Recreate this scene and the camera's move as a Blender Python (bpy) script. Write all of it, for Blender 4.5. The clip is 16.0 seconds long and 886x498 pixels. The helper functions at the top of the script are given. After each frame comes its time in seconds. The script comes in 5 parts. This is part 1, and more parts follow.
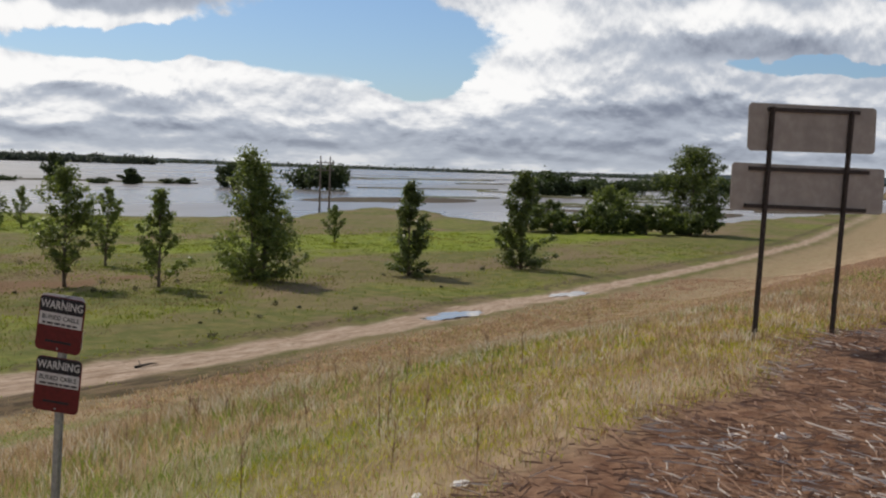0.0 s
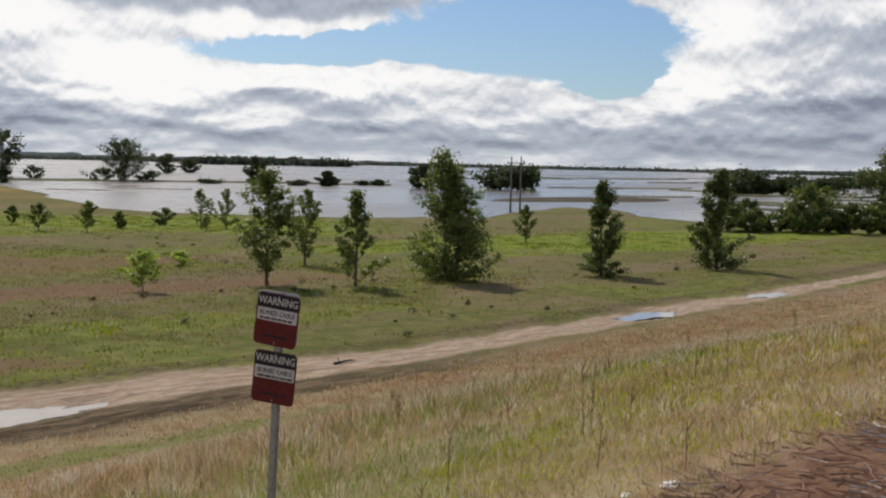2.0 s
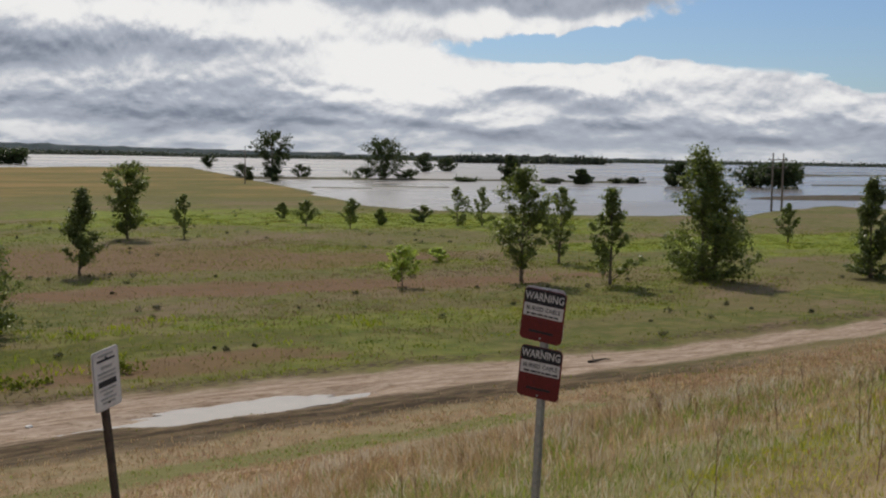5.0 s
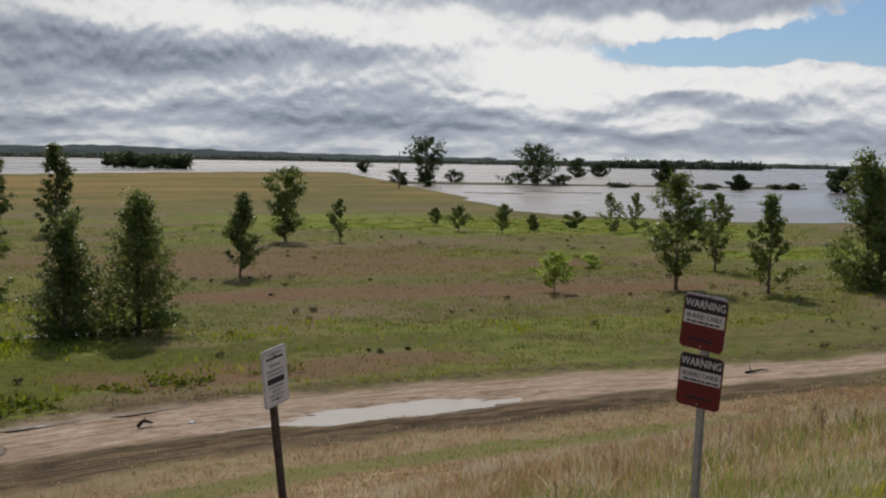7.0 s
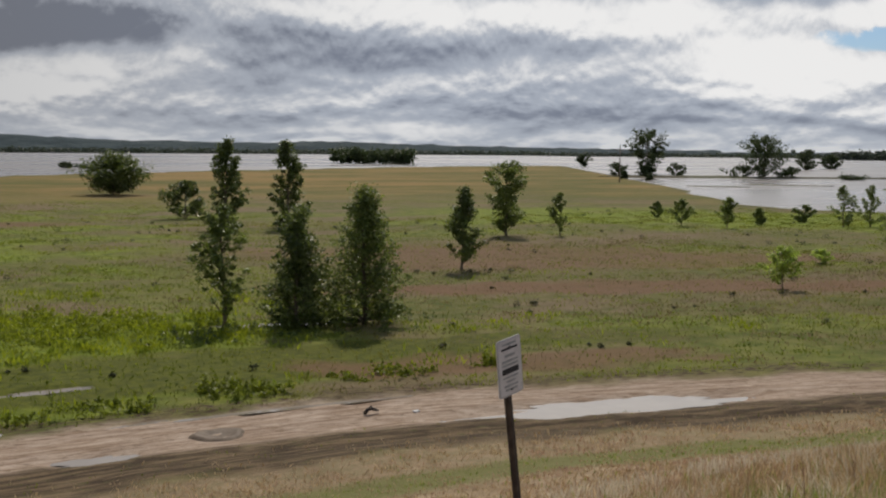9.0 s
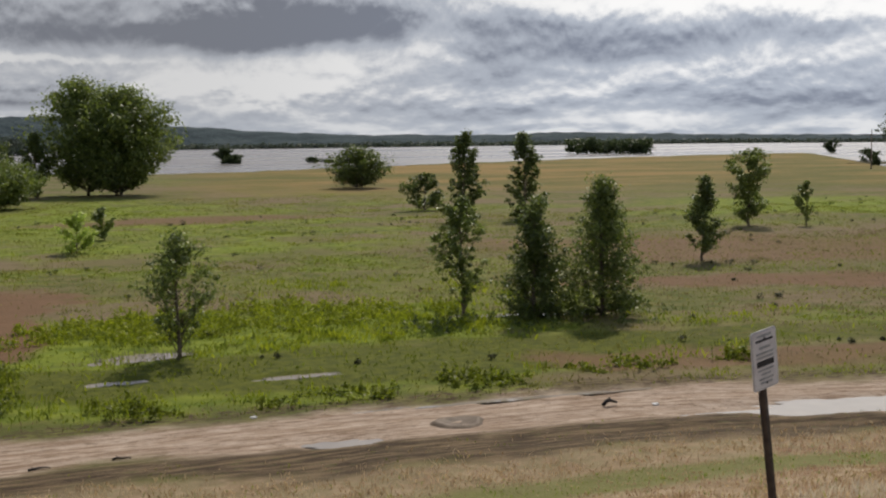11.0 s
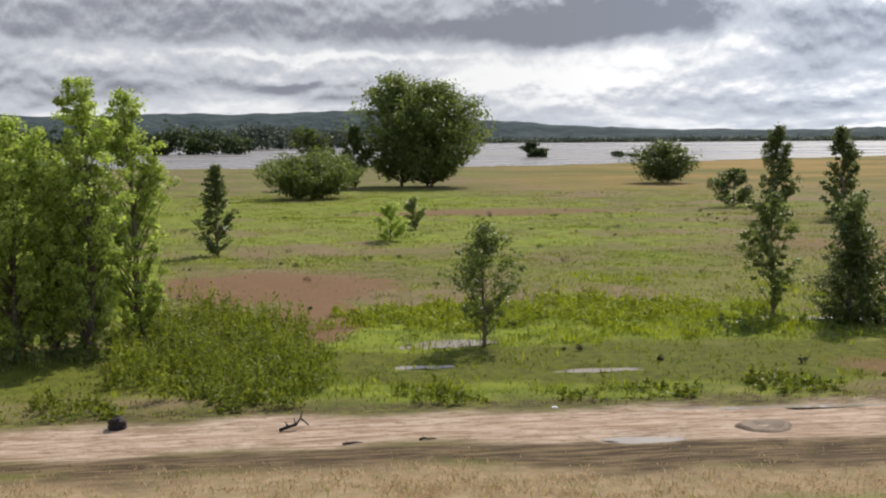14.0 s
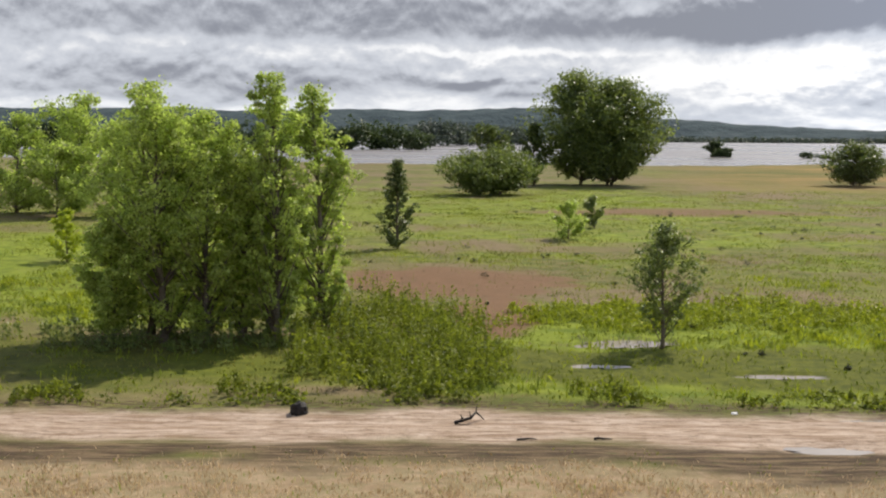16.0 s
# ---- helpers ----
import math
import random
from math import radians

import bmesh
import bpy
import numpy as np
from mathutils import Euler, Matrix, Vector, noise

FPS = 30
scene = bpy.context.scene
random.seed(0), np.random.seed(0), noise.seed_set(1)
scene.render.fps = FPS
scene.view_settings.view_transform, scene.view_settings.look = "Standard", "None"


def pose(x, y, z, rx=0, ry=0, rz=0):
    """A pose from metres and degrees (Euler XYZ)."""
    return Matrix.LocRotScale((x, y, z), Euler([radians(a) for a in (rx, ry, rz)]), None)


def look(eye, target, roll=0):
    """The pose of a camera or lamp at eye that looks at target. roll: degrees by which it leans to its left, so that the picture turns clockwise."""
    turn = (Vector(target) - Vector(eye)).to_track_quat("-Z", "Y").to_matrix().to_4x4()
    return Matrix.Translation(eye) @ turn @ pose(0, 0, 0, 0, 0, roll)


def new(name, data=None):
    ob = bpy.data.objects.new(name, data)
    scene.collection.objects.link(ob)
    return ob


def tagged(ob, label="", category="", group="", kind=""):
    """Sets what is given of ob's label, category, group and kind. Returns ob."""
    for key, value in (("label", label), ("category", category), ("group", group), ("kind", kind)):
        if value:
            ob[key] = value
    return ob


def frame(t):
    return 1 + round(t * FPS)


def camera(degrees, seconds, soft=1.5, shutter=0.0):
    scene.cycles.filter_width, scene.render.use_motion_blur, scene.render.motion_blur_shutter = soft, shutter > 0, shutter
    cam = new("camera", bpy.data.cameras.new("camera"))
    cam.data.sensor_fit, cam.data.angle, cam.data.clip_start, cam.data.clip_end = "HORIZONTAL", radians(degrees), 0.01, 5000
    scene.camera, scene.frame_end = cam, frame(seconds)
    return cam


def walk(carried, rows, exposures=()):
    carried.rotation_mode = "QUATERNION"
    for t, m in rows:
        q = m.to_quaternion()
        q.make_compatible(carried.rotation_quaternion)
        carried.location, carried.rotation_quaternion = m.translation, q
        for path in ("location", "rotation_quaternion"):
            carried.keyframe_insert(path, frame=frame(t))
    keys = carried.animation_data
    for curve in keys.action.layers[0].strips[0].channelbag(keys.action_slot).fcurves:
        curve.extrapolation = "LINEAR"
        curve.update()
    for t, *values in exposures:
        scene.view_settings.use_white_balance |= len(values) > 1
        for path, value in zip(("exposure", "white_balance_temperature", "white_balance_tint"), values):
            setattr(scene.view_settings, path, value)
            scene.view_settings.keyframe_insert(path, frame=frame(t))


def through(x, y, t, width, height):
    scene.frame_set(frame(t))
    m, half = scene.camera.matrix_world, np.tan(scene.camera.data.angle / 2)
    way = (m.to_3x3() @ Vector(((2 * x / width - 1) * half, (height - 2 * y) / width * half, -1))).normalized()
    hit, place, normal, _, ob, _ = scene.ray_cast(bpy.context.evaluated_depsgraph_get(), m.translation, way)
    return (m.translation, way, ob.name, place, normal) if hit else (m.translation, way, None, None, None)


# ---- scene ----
cam = camera(41.21, 16.0, soft=2.2)


def heading(x, y, z, az, pitch, lean):
    """Camera pose from a place, a compass bearing from +y towards +x, a pitch and a lean."""
    a, p = radians(az), radians(pitch)
    way = Vector((math.sin(a) * math.cos(p), math.cos(a) * math.cos(p), math.sin(p)))
    return look((x, y, z), Vector((x, y, z)) + way * 10, lean)


PATH = [
    (0, 0.437, 0.107, 7.481, 74.350, -3.880, 1.936),
    (0.5, 0.429, 0.124, 7.478, 72.342, -3.899, 1.825),
    (1, 0.410, 0.153, 7.473, 70.012, -3.971, 1.632),
    (1.5, 0.393, 0.177, 7.469, 67.604, -4.040, 1.440),
    (2, 0.375, 0.196, 7.465, 65.104, -4.129, 1.262),
    (2.5, 0.360, 0.211, 7.462, 62.708, -4.160, 1.210),
    (3, 0.345, 0.225, 7.459, 60.458, -4.228, 1.091),
    (3.5, 0.333, 0.238, 7.456, 58.348, -4.269, 1.004),
    (4, 0.322, 0.249, 7.458, 56.352, -4.366, 0.984),
    (6.5, 0.271, 0.282, 7.455, 47.549, -4.357, 0.902),
    (7, 0.259, 0.290, 7.452, 45.441, -4.316, 0.936),
    (7.5, 0.243, 0.298, 7.450, 43.062, -4.340, 0.853),
    (8, 0.228, 0.304, 7.448, 40.525, -4.451, 0.649),
    (8.5, 0.212, 0.315, 7.448, 37.734, -4.624, 0.579),
    (9, 0.197, 0.324, 7.442, 34.783, -4.730, 0.414),
    (9.5, 0.183, 0.333, 7.441, 31.852, -4.863, 0.203),
    (10, 0.174, 0.339, 7.440, 28.847, -4.989, -0.119),
    (12.5, 0.103, 0.365, 7.421, 15.843, -5.340, -1.005),
    (13, 0.092, 0.366, 7.417, 13.395, -5.405, -0.970),
    (13.5, 0.079, 0.362, 7.411, 10.958, -5.350, -0.722),
    (14, 0.063, 0.357, 7.405, 8.614, -5.307, -0.368),
    (14.5, 0.043, 0.353, 7.398, 6.195, -5.286, -0.245),
    (15, 0.024, 0.351, 7.393, 3.960, -5.304, 0.136),
    (15.5, 0.006, 0.349, 7.389, 1.889, -5.398, 0.338),
    (16, -0.008, 0.348, 7.387, 0.000, -5.444, 0.403),
]
walk(cam, [(row[0], heading(*row[1:])) for row in PATH], [(0, -0.53), (3, -0.59), (7, -0.78), (10, -0.67), (13, -0.16), (16, 0.13)])

# ---- light ----
SUN_AZ, SUN_EL = 36.0, 46.0
sun_data = bpy.data.lights.new("sun", "SUN")
sun_data.energy, sun_data.angle, sun_data.color = 4.8, radians(0.6), (1.0, 0.905, 0.775)
sun_ob = new("sun", sun_data)
_a, _e = radians(SUN_AZ), radians(SUN_EL)
sun_ob.matrix_world = look((0, 0, 60), Vector((0, 0, 60)) - Vector((math.sin(_a) * math.cos(_e), math.cos(_a) * math.cos(_e), math.sin(_e))))


class Nodes:
    """Short hand for node trees."""

    def __init__(self, tree):
        self.tree = tree
        tree.nodes.clear()

    def add(self, kind, **props):
        n = self.tree.nodes.new(kind)
        for k, v in props.items():
            if k == "operation":
                n.operation = v
            elif k == "blend_type":
                n.blend_type = v
            elif k == "data_type":
                n.data_type = v
            elif k == "attribute_name":
                n.attribute_name = v
        return n

    def put(self, socket, value):
        if isinstance(value, bpy.types.NodeSocket):
            self.tree.links.new(value, socket)
        elif isinstance(value, (tuple, list)) and len(value) == 3 and socket.type == "RGBA":
            socket.default_value = (*value, 1)
        else:
            socket.default_value = value

    def math(self, op, a, b=0.0, c=0.0, clamp=False):
        n = self.add("ShaderNodeMath", operation=op)
        n.use_clamp = clamp
        for i, v in enumerate((a, b, c)):
            self.put(n.inputs[i], v)
        return n.outputs[0]

    def ramp(self, v, lo, hi, to0=0.0, to1=1.0):
        n = self.add("ShaderNodeMapRange")
        n.interpolation_type = "SMOOTHSTEP"
        for i, x in enumerate((v, lo, hi, to0, to1)):
            self.put(n.inputs[i], x)
        return n.outputs[0]

    def mix(self, f, a, b, mode="MIX"):
        n = self.add("ShaderNodeMix", data_type="RGBA", blend_type=mode)
        self.put(n.inputs[0], f)
        self.put(n.inputs[6], a)
        self.put(n.inputs[7], b)
        return n.outputs[2]

    def noise(self, vec, scale, detail=4.0, rough=0.55, warp=0.0):
        n = self.add("ShaderNodeTexNoise")
        if vec is not None:
            self.put(n.inputs["Vector"], vec)
        n.inputs["Scale"].default_value, n.inputs["Detail"].default_value = scale, detail
        n.inputs["Roughness"].default_value, n.inputs["Distortion"].default_value = rough, warp
        return n.outputs["Fac"]

    def scaled(self, vec, s, off=(0, 0, 0)):
        n = self.add("ShaderNodeMapping")
        self.put(n.inputs["Vector"], vec)
        n.inputs["Scale"].default_value, n.inputs["Location"].default_value = s, off
        return n.outputs[0]

    def attr(self, name):
        return self.add("ShaderNodeAttribute", attribute_name=name).outputs["Fac"]


world = bpy.data.worlds.new("sky")
scene.world = world
world.use_nodes = True
W = Nodes(world.node_tree)
sky = W.add("ShaderNodeTexSky")
sky.sky_type, sky.sun_disc = "NISHITA", False
sky.sun_elevation, sky.sun_rotation = radians(SUN_EL), radians(SUN_AZ)
sky.air_density, sky.dust_density, sky.ozone_density = 1.0, 0.6, 1.2
way = W.add("ShaderNodeTexCoord").outputs["Generated"]
sep = W.add("ShaderNodeSeparateXYZ")
W.put(sep.inputs[0], way)
az = W.math("MULTIPLY", W.math("ARCTAN2", sep.outputs[0], sep.outputs[1]), 57.2958)
el = W.math("MULTIPLY", W.math("ARCSINE", sep.outputs[2]), 57.2958)


def heap(lift):
    """Heaped cloud in layers that crowd together towards the horizon; lift looks a little higher up."""
    up = W.math("MAXIMUM", W.math("ADD", el, 1.6 + lift), 0.3)
    v = W.add("ShaderNodeCombineXYZ")
    W.put(v.inputs[0], W.math("MULTIPLY", az, 0.20))
    W.put(v.inputs[1], W.math("MULTIPLY", W.math("LOGARITHM", up, 2.71828), 1.75))
    v.inputs[2].default_value = 3.7
    v = v.outputs[0]
    mass = W.noise(v, 1.1, 8.0, 0.56, 0.2)
    vor = W.add("ShaderNodeTexVoronoi")
    vor.feature, vor.normalize = "SMOOTH_F1", True
    W.put(vor.inputs["Vector"], v)
    vor.inputs["Scale"].default_value, vor.inputs["Detail"].default_value, vor.inputs["Roughness"].default_value = 2.9, 3.0, 0.55
    return W.math("ADD", mass, W.math("MULTIPLY", W.math("SUBTRACT", 0.42, vor.outputs["Distance"]), 0.42))


puff, puff_up = heap(0.0), heap(0.34)
# bearings and heights, pulled about so that no cloud has a smooth rim
drift = W.noise(W.scaled(way, (1, 1, 2.6), (5.0, 2.0, 1.0)), 11.0, 8.0, 0.6)
azw = W.math("ADD", az, W.math("MULTIPLY", W.math("SUBTRACT", drift, 0.5), 6.0))
elw = W.math("ADD", el, W.math("MULTIPLY", W.math("SUBTRACT", puff, 0.52), 2.4))


def bump_at(az0, el0, wa, we, share=1.0):
    """A soft round hump in the sky, share at its middle."""
    u = W.math("DIVIDE", W.math("SUBTRACT", azw, az0), wa)
    v = W.math("DIVIDE", W.math("SUBTRACT", elw, el0), we)
    r2 = W.math("ADD", W.math("MULTIPLY", u, u), W.math("MULTIPLY", v, v))
    return W.math("MULTIPLY", W.math("EXPONENT", W.math("MULTIPLY", W.math("MULTIPLY", r2, r2), -1.0)), share)


def heaped(rows):
    total = bump_at(*rows[0])
    for q in rows[1:]:
        total = W.math("ADD", total, bump_at(*q))
    return total


# openings of blue, grey cloud bases and sunlit tops: bearing, height, half width, half height, share
gap = heaped([(69.5, 6.5, 7.6, 2.5), (59.5, 5.45, 8.5, 0.8), (92.1, 5.4, 4.5, 0.5), (72.7, 4.1, 2.2, 1.0, 0.8), (70.0, 12.0, 16.0, 3.2), (98.0, 9.5, 6.0, 2.0)])
grey = heaped([(58.6, 2.95, 5.2, 0.5, 0.8), (86.6, 3.3, 6.0, 0.55, 1.1), (88.6, 6.3, 4.4, 0.8, 0.9), (72.0, 1.3, 28.0, 0.9, 0.8), (80.0, 2.6, 6.0, 0.5, 0.6), (56.0, 7.7, 9.0, 0.9), (41.0, 2.2, 8.0, 1.2, 0.85),
               (39.0, 5.2, 3.0, 0.8, 0.5), (15.5, 5.9, 6.5, 1.35), (30.1, 4.75, 8.0, 1.0, 0.9), (25.7, 1.6, 6.5, 0.5, 0.5), (24.0, 3.7, 4.0, 0.8, 0.6), (0.0, 5.7, 26.0, 1.2),
               (-12.0, 2.75, 10.0, 1.1, 0.8), (3.1, 2.4, 7.0, 0.5, 0.75), (0.0, 10.5, 36.0, 2.6, 0.9)])
sunlit = heaped([(57.3, 4.15, 5.0, 0.8), (78.8, 6.7, 2.9, 1.3), (87.7, 7.6, 6.0, 0.8), (77.5, 4.2, 4.0, 0.8, 0.8), (56.5, 6.5, 6.0, 0.45, 0.7), (51.0, 4.0, 3.2, 1.3), (42.2, 6.4, 5.5, 0.8, 0.9),
                 (31.5, 6.8, 7.5, 0.7), (22.5, 4.9, 2.0, 1.3, 0.9), (48.5, 4.6, 3.4, 1.4, 0.6), (13.8, 2.7, 4.2, 0.6, 0.7), (15.0, 3.4, 7.5, 1.0), (-14.8, 4.75, 3.0, 0.28, 0.8),
                 (2.5, 4.15, 7.0, 0.22, 0.9), (10.5, 6.2, 2.2, 0.4, 0.9), (-4.0, 1.35, 16.0, 0.35, 0.5), (34.0, 0.9, 14.0, 0.5, 0.5), (36.0, 13.0, 14.0, 3.5, 1.0)])
gap = W.math("ADD", gap, W.ramp(el, 13.0, 24.0, 0.0, 0.62))
cloud = W.ramp(W.math("SUBTRACT", W.math("ADD", puff, 0.22), W.math("MULTIPLY", gap, 0.8)), 0.22, 0.41)
# tops face the light, bases stay grey
facing = W.math("MULTIPLY", W.math("SUBTRACT", puff, puff_up), 2.3)
lit = W.math("ADD", W.math("ADD", W.math("ADD", W.ramp(az, 20.0, 62.0, 0.60, 0.78), W.ramp(az, 70.0, 84.0, 0.0, -0.16)), facing), W.math("SUBTRACT", W.math("MULTIPLY", sunlit, 0.34), W.math("MULTIPLY", grey, 0.44)))
lit = W.math("ADD", lit, W.math("MULTIPLY", W.math("SUBTRACT", puff, 0.5), -0.35))
sunward = W.ramp(az, 8.0, 36.0)
tone = W.mix(W.ramp(lit, -0.05, 0.50), W.mix(sunward, (0.26, 0.275, 0.32), (0.30, 0.34, 0.44)), W.mix(sunward, (0.56, 0.585, 0.64), (0.64, 0.70, 0.81)))
tone = W.mix(W.ramp(lit, 0.42, 1.0), tone, W.mix(sunward, (0.92, 0.92, 0.925), (1.40, 1.39, 1.38)))
haze = W.ramp(el, 2.4, 0.0)
tone = W.mix(W.math("MULTIPLY", haze, 0.45), tone, (0.62, 0.67, 0.75))
blue = W.mix(1.0, sky.outputs[0], (0.082, 0.100, 0.128), "MULTIPLY")
out = W.mix(W.math("MAXIMUM", cloud, W.math("MULTIPLY", haze, 0.8)), blue, tone)
bg = W.add("ShaderNodeBackground")
W.put(bg.inputs[0], out)
bg.inputs[1].default_value = 1.0
W.put(W.add("ShaderNodeOutputWorld").inputs[0], bg.outputs[0])


# ---- materials ----
def material(name, rough=0.8, metal=0.0, spec=0.3):
    m = bpy.data.materials.new(name)
    m.use_nodes = True
    n = Nodes(m.node_tree)
    b = n.add("ShaderNodeBsdfPrincipled")
    b.inputs["Roughness"].default_value, b.inputs["Metallic"].default_value = rough, metal
    b.inputs["Specular IOR Level"].default_value = spec
    o = n.add("ShaderNodeOutputMaterial")
    n.put(o.inputs[0], b.outputs[0])
    return m, n, b, o


def bump(n, b, height, strength, distance):
    k = n.add("ShaderNodeBump")
    k.inputs["Strength"].default_value, k.inputs["Distance"].default_value = strength, distance
    n.put(k.inputs["Height"], height)
    n.put(b.inputs["Normal"], k.outputs[0])


def worn(name, col, col2, scale, rough=0.6, metal=0.0, depth=0.002):
    """A plain surface with two colours in a grain, a coarse stain and a fine relief."""
    m, n, b, o = material(name, rough, metal)
    p = n.add("ShaderNodeTexCoord").outputs["Object"]
    f1, f2 = n.noise(p, scale, 5), n.noise(p, scale * 0.13, 3)
    c = n.mix(n.ramp(f1, 0.35, 0.7), col, col2)
    c = n.mix(n.ramp(f2, 0.5, 0.75, 0.0, 0.45), c, tuple(x * 0.55 for x in col))
    n.put(b.inputs["Base Color"], c)
    bump(n, b, f1, 0.5, depth)
    return m


def leafy(name, col, col2, through=0.45, glossy=0.35, glow=(1.5, 1.55, 0.9), patches=(), rough=0.5):
    """Leaves and blades: two tints piece by piece, patches of other growth at two scales, light let through."""
    m, n, b, o = material(name, rough, 0.0, glossy)
    r = n.add("ShaderNodeNewGeometry").outputs["Random Per Island"]
    p = n.add("ShaderNodeTexCoord").outputs["Object"]
    c = n.mix(r, col, col2)
    for k, (tint, scale, share) in enumerate(patches):
        f = n.ramp(n.noise(n.scaled(p, (0.7, 1, 1), (13.0 * k, 5.0 * k, 0)), scale, 4, 0.6), 0.47, 0.60, 0.0, share)
        c = n.mix(f, c, n.mix(r, tuple(0.75 * x for x in tint), tuple(1.25 * x for x in tint)))
    c = n.mix(n.ramp(n.noise(p, 0.9, 3), 0.35, 0.7, 0.0, 0.35), c, tuple(0.75 * x for x in col))
    n.put(b.inputs["Base Color"], c)
    t = n.add("ShaderNodeBsdfTranslucent")
    n.put(t.inputs[0], n.mix(1.0, c, glow, "MULTIPLY"))
    x = n.add("ShaderNodeMixShader")
    x.inputs[0].default_value = through
    n.put(x.inputs[1], b.outputs[0])
    n.put(x.inputs[2], t.outputs[0])
    n.put(o.inputs[0], x.outputs[0])
    return m


LEAF = leafy("cottonwood_leaf", (0.07, 0.10, 0.028), (0.23, 0.275, 0.08), 0.42, 0.4, rough=0.45)
LEAF_FRESH = leafy("fresh_leaf", (0.19, 0.23, 0.055), (0.58, 0.63, 0.19), 0.55, 0.3, (1.3, 1.5, 0.85), rough=0.45)
LEAF_DARK = leafy("dark_leaf", (0.048, 0.073, 0.022), (0.17, 0.205, 0.06), 0.38, 0.4, rough=0.45)
LEAF_FAR = leafy("far_leaf", (0.045, 0.065, 0.03), (0.075, 0.10, 0.045), 0.3, 0.1)
LEAF_YELLOW = leafy("yellow_leaf", (0.26, 0.32, 0.03), (0.42, 0.46, 0.05), 0.5)
LEAF_WILLOW = leafy("willow_leaf", (0.10, 0.135, 0.04), (0.20, 0.235, 0.075), 0.4, 0.25)
BARK = worn("bark", (0.10, 0.08, 0.06), (0.18, 0.15, 0.11), 14.0, 0.9, 0.0, 0.02)
TAWNY = (1.15, 1.12, 1.05)
DRY = leafy("dry_grass_blade", (0.30, 0.20, 0.098), (0.72, 0.57, 0.36), 0.32, 0.2, TAWNY)
GREEN = leafy("green_grass_blade", (0.11, 0.155, 0.03), (0.30, 0.34, 0.10), 0.4, 0.3, patches=[((0.24, 0.27, 0.07), 0.8, 0.6)])
PINK = leafy("seed_head_grass", (0.35, 0.225, 0.155), (0.60, 0.43, 0.31), 0.4, 0.1, TAWNY)
STALK = worn("bleached_stalk", (0.60, 0.54, 0.49), (0.40, 0.34, 0.29), 6.0, 0.85)
STALK_DARK = worn("rotten_stalk", (0.19, 0.105, 0.066), (0.36, 0.235, 0.165), 6.0, 0.9)
STEEL = worn("galvanised_steel", (0.36, 0.37, 0.38), (0.26, 0.27, 0.28), 30.0, 0.5, 0.6)
RUSTY = worn("brown_post_steel", (0.045, 0.036, 0.032), (0.08, 0.062, 0.052), 30.0, 0.65, 0.3)
ALU = worn("sign_back_aluminium", (0.34, 0.30, 0.262), (0.42, 0.375, 0.33), 8.0, 0.6, 0.2)
SIGN_RED = worn("sign_red", (0.13, 0.012, 0.014), (0.095, 0.009, 0.011), 25.0, 0.45)
SIGN_BLACK = worn("sign_black", (0.012, 0.012, 0.018), (0.02, 0.02, 0.028), 25.0, 0.45)
SIGN_WHITE = worn("sign_white", (0.60, 0.58, 0.58), (0.50, 0.48, 0.48), 25.0, 0.45)
WOOD_POLE = worn("pole_wood", (0.16, 0.13, 0.11), (0.24, 0.20, 0.17), 5.0, 0.9)
CHAR = worn("wet_black_wood", (0.012, 0.010, 0.009), (0.03, 0.024, 0.02), 12.0, 0.7)
PALE = worn("pale_litter", (0.75, 0.73, 0.70), (0.6, 0.58, 0.55), 12.0, 0.6)


# ---- the lie of the land ----
EYE_H = 7.44
CREST = 5.8
TRACK = np.array([(-400, 40), (-120, 31.5), (-40, 29.9), (-10, 29.7), (10, 29.6), (18, 29.0), (23, 27.5), (31, 24.9), (40, 21.5), (53, 17.5),
                  (66, 14.6), (73, 12.5), (96, 7.3), (116, 2.8), (150, -3.5), (182, -7.5), (275, -19), (600, -50)], float)
SHORE_AZ = [-180, -60, -25, -4, 5, 14, 20, 28, 34, 38, 41, 43, 45, 47, 48.7, 52, 58, 63, 67, 69.3, 71, 73.4, 74.7, 77, 80, 88, 100, 180]
SHORE_R = [900, 900, 420, 340, 330, 345, 400, 500, 590, 660, 680, 430, 300, 228, 186, 172, 167, 167, 170, 205, 226, 215, 190, 184, 190, 214, 420, 900]
WATER_Z = -0.3
# the levee's section: distance from the track, height
SLOPE_S = [2.6, 4, 6, 8, 10, 12, 14, 26.2, 27.2, 28.2, 29.5]
SLOPE_Z = [0.0, 0.05, 0.16, 0.36, 0.68, 1.12, 1.66, 5.30, 5.56, 5.73, CREST]


def ease(v, lo, hi):
    u = np.clip((v - lo) / (hi - lo), 0, 1)
    return u * u * (3 - 2 * u)


def track_side(x, y):
    """Signed distance from the middle of the track, positive on the side of the levee, and the way along it."""
    best, side, along, run = np.full(x.shape, 1e9), np.zeros(x.shape), np.zeros(x.shape), 0.0
    for a, b in zip(TRACK[:-1], TRACK[1:]):
        d = b - a
        ln = np.hypot(*d)
        u = np.clip(((x - a[0]) * d[0] + (y - a[1]) * d[1]) / ln ** 2, 0, 1)
        px, py = x - a[0] - u * d[0], y - a[1] - u * d[1]
        dist = np.hypot(px, py)
        near = dist < best
        best = np.where(near, dist, best)
        side = np.where(near, np.sign(d[1] * (x - a[0]) - d[0] * (y - a[1])), side)
        along = np.where(near, run + u * ln, along)
        run += ln
    return best * side, along


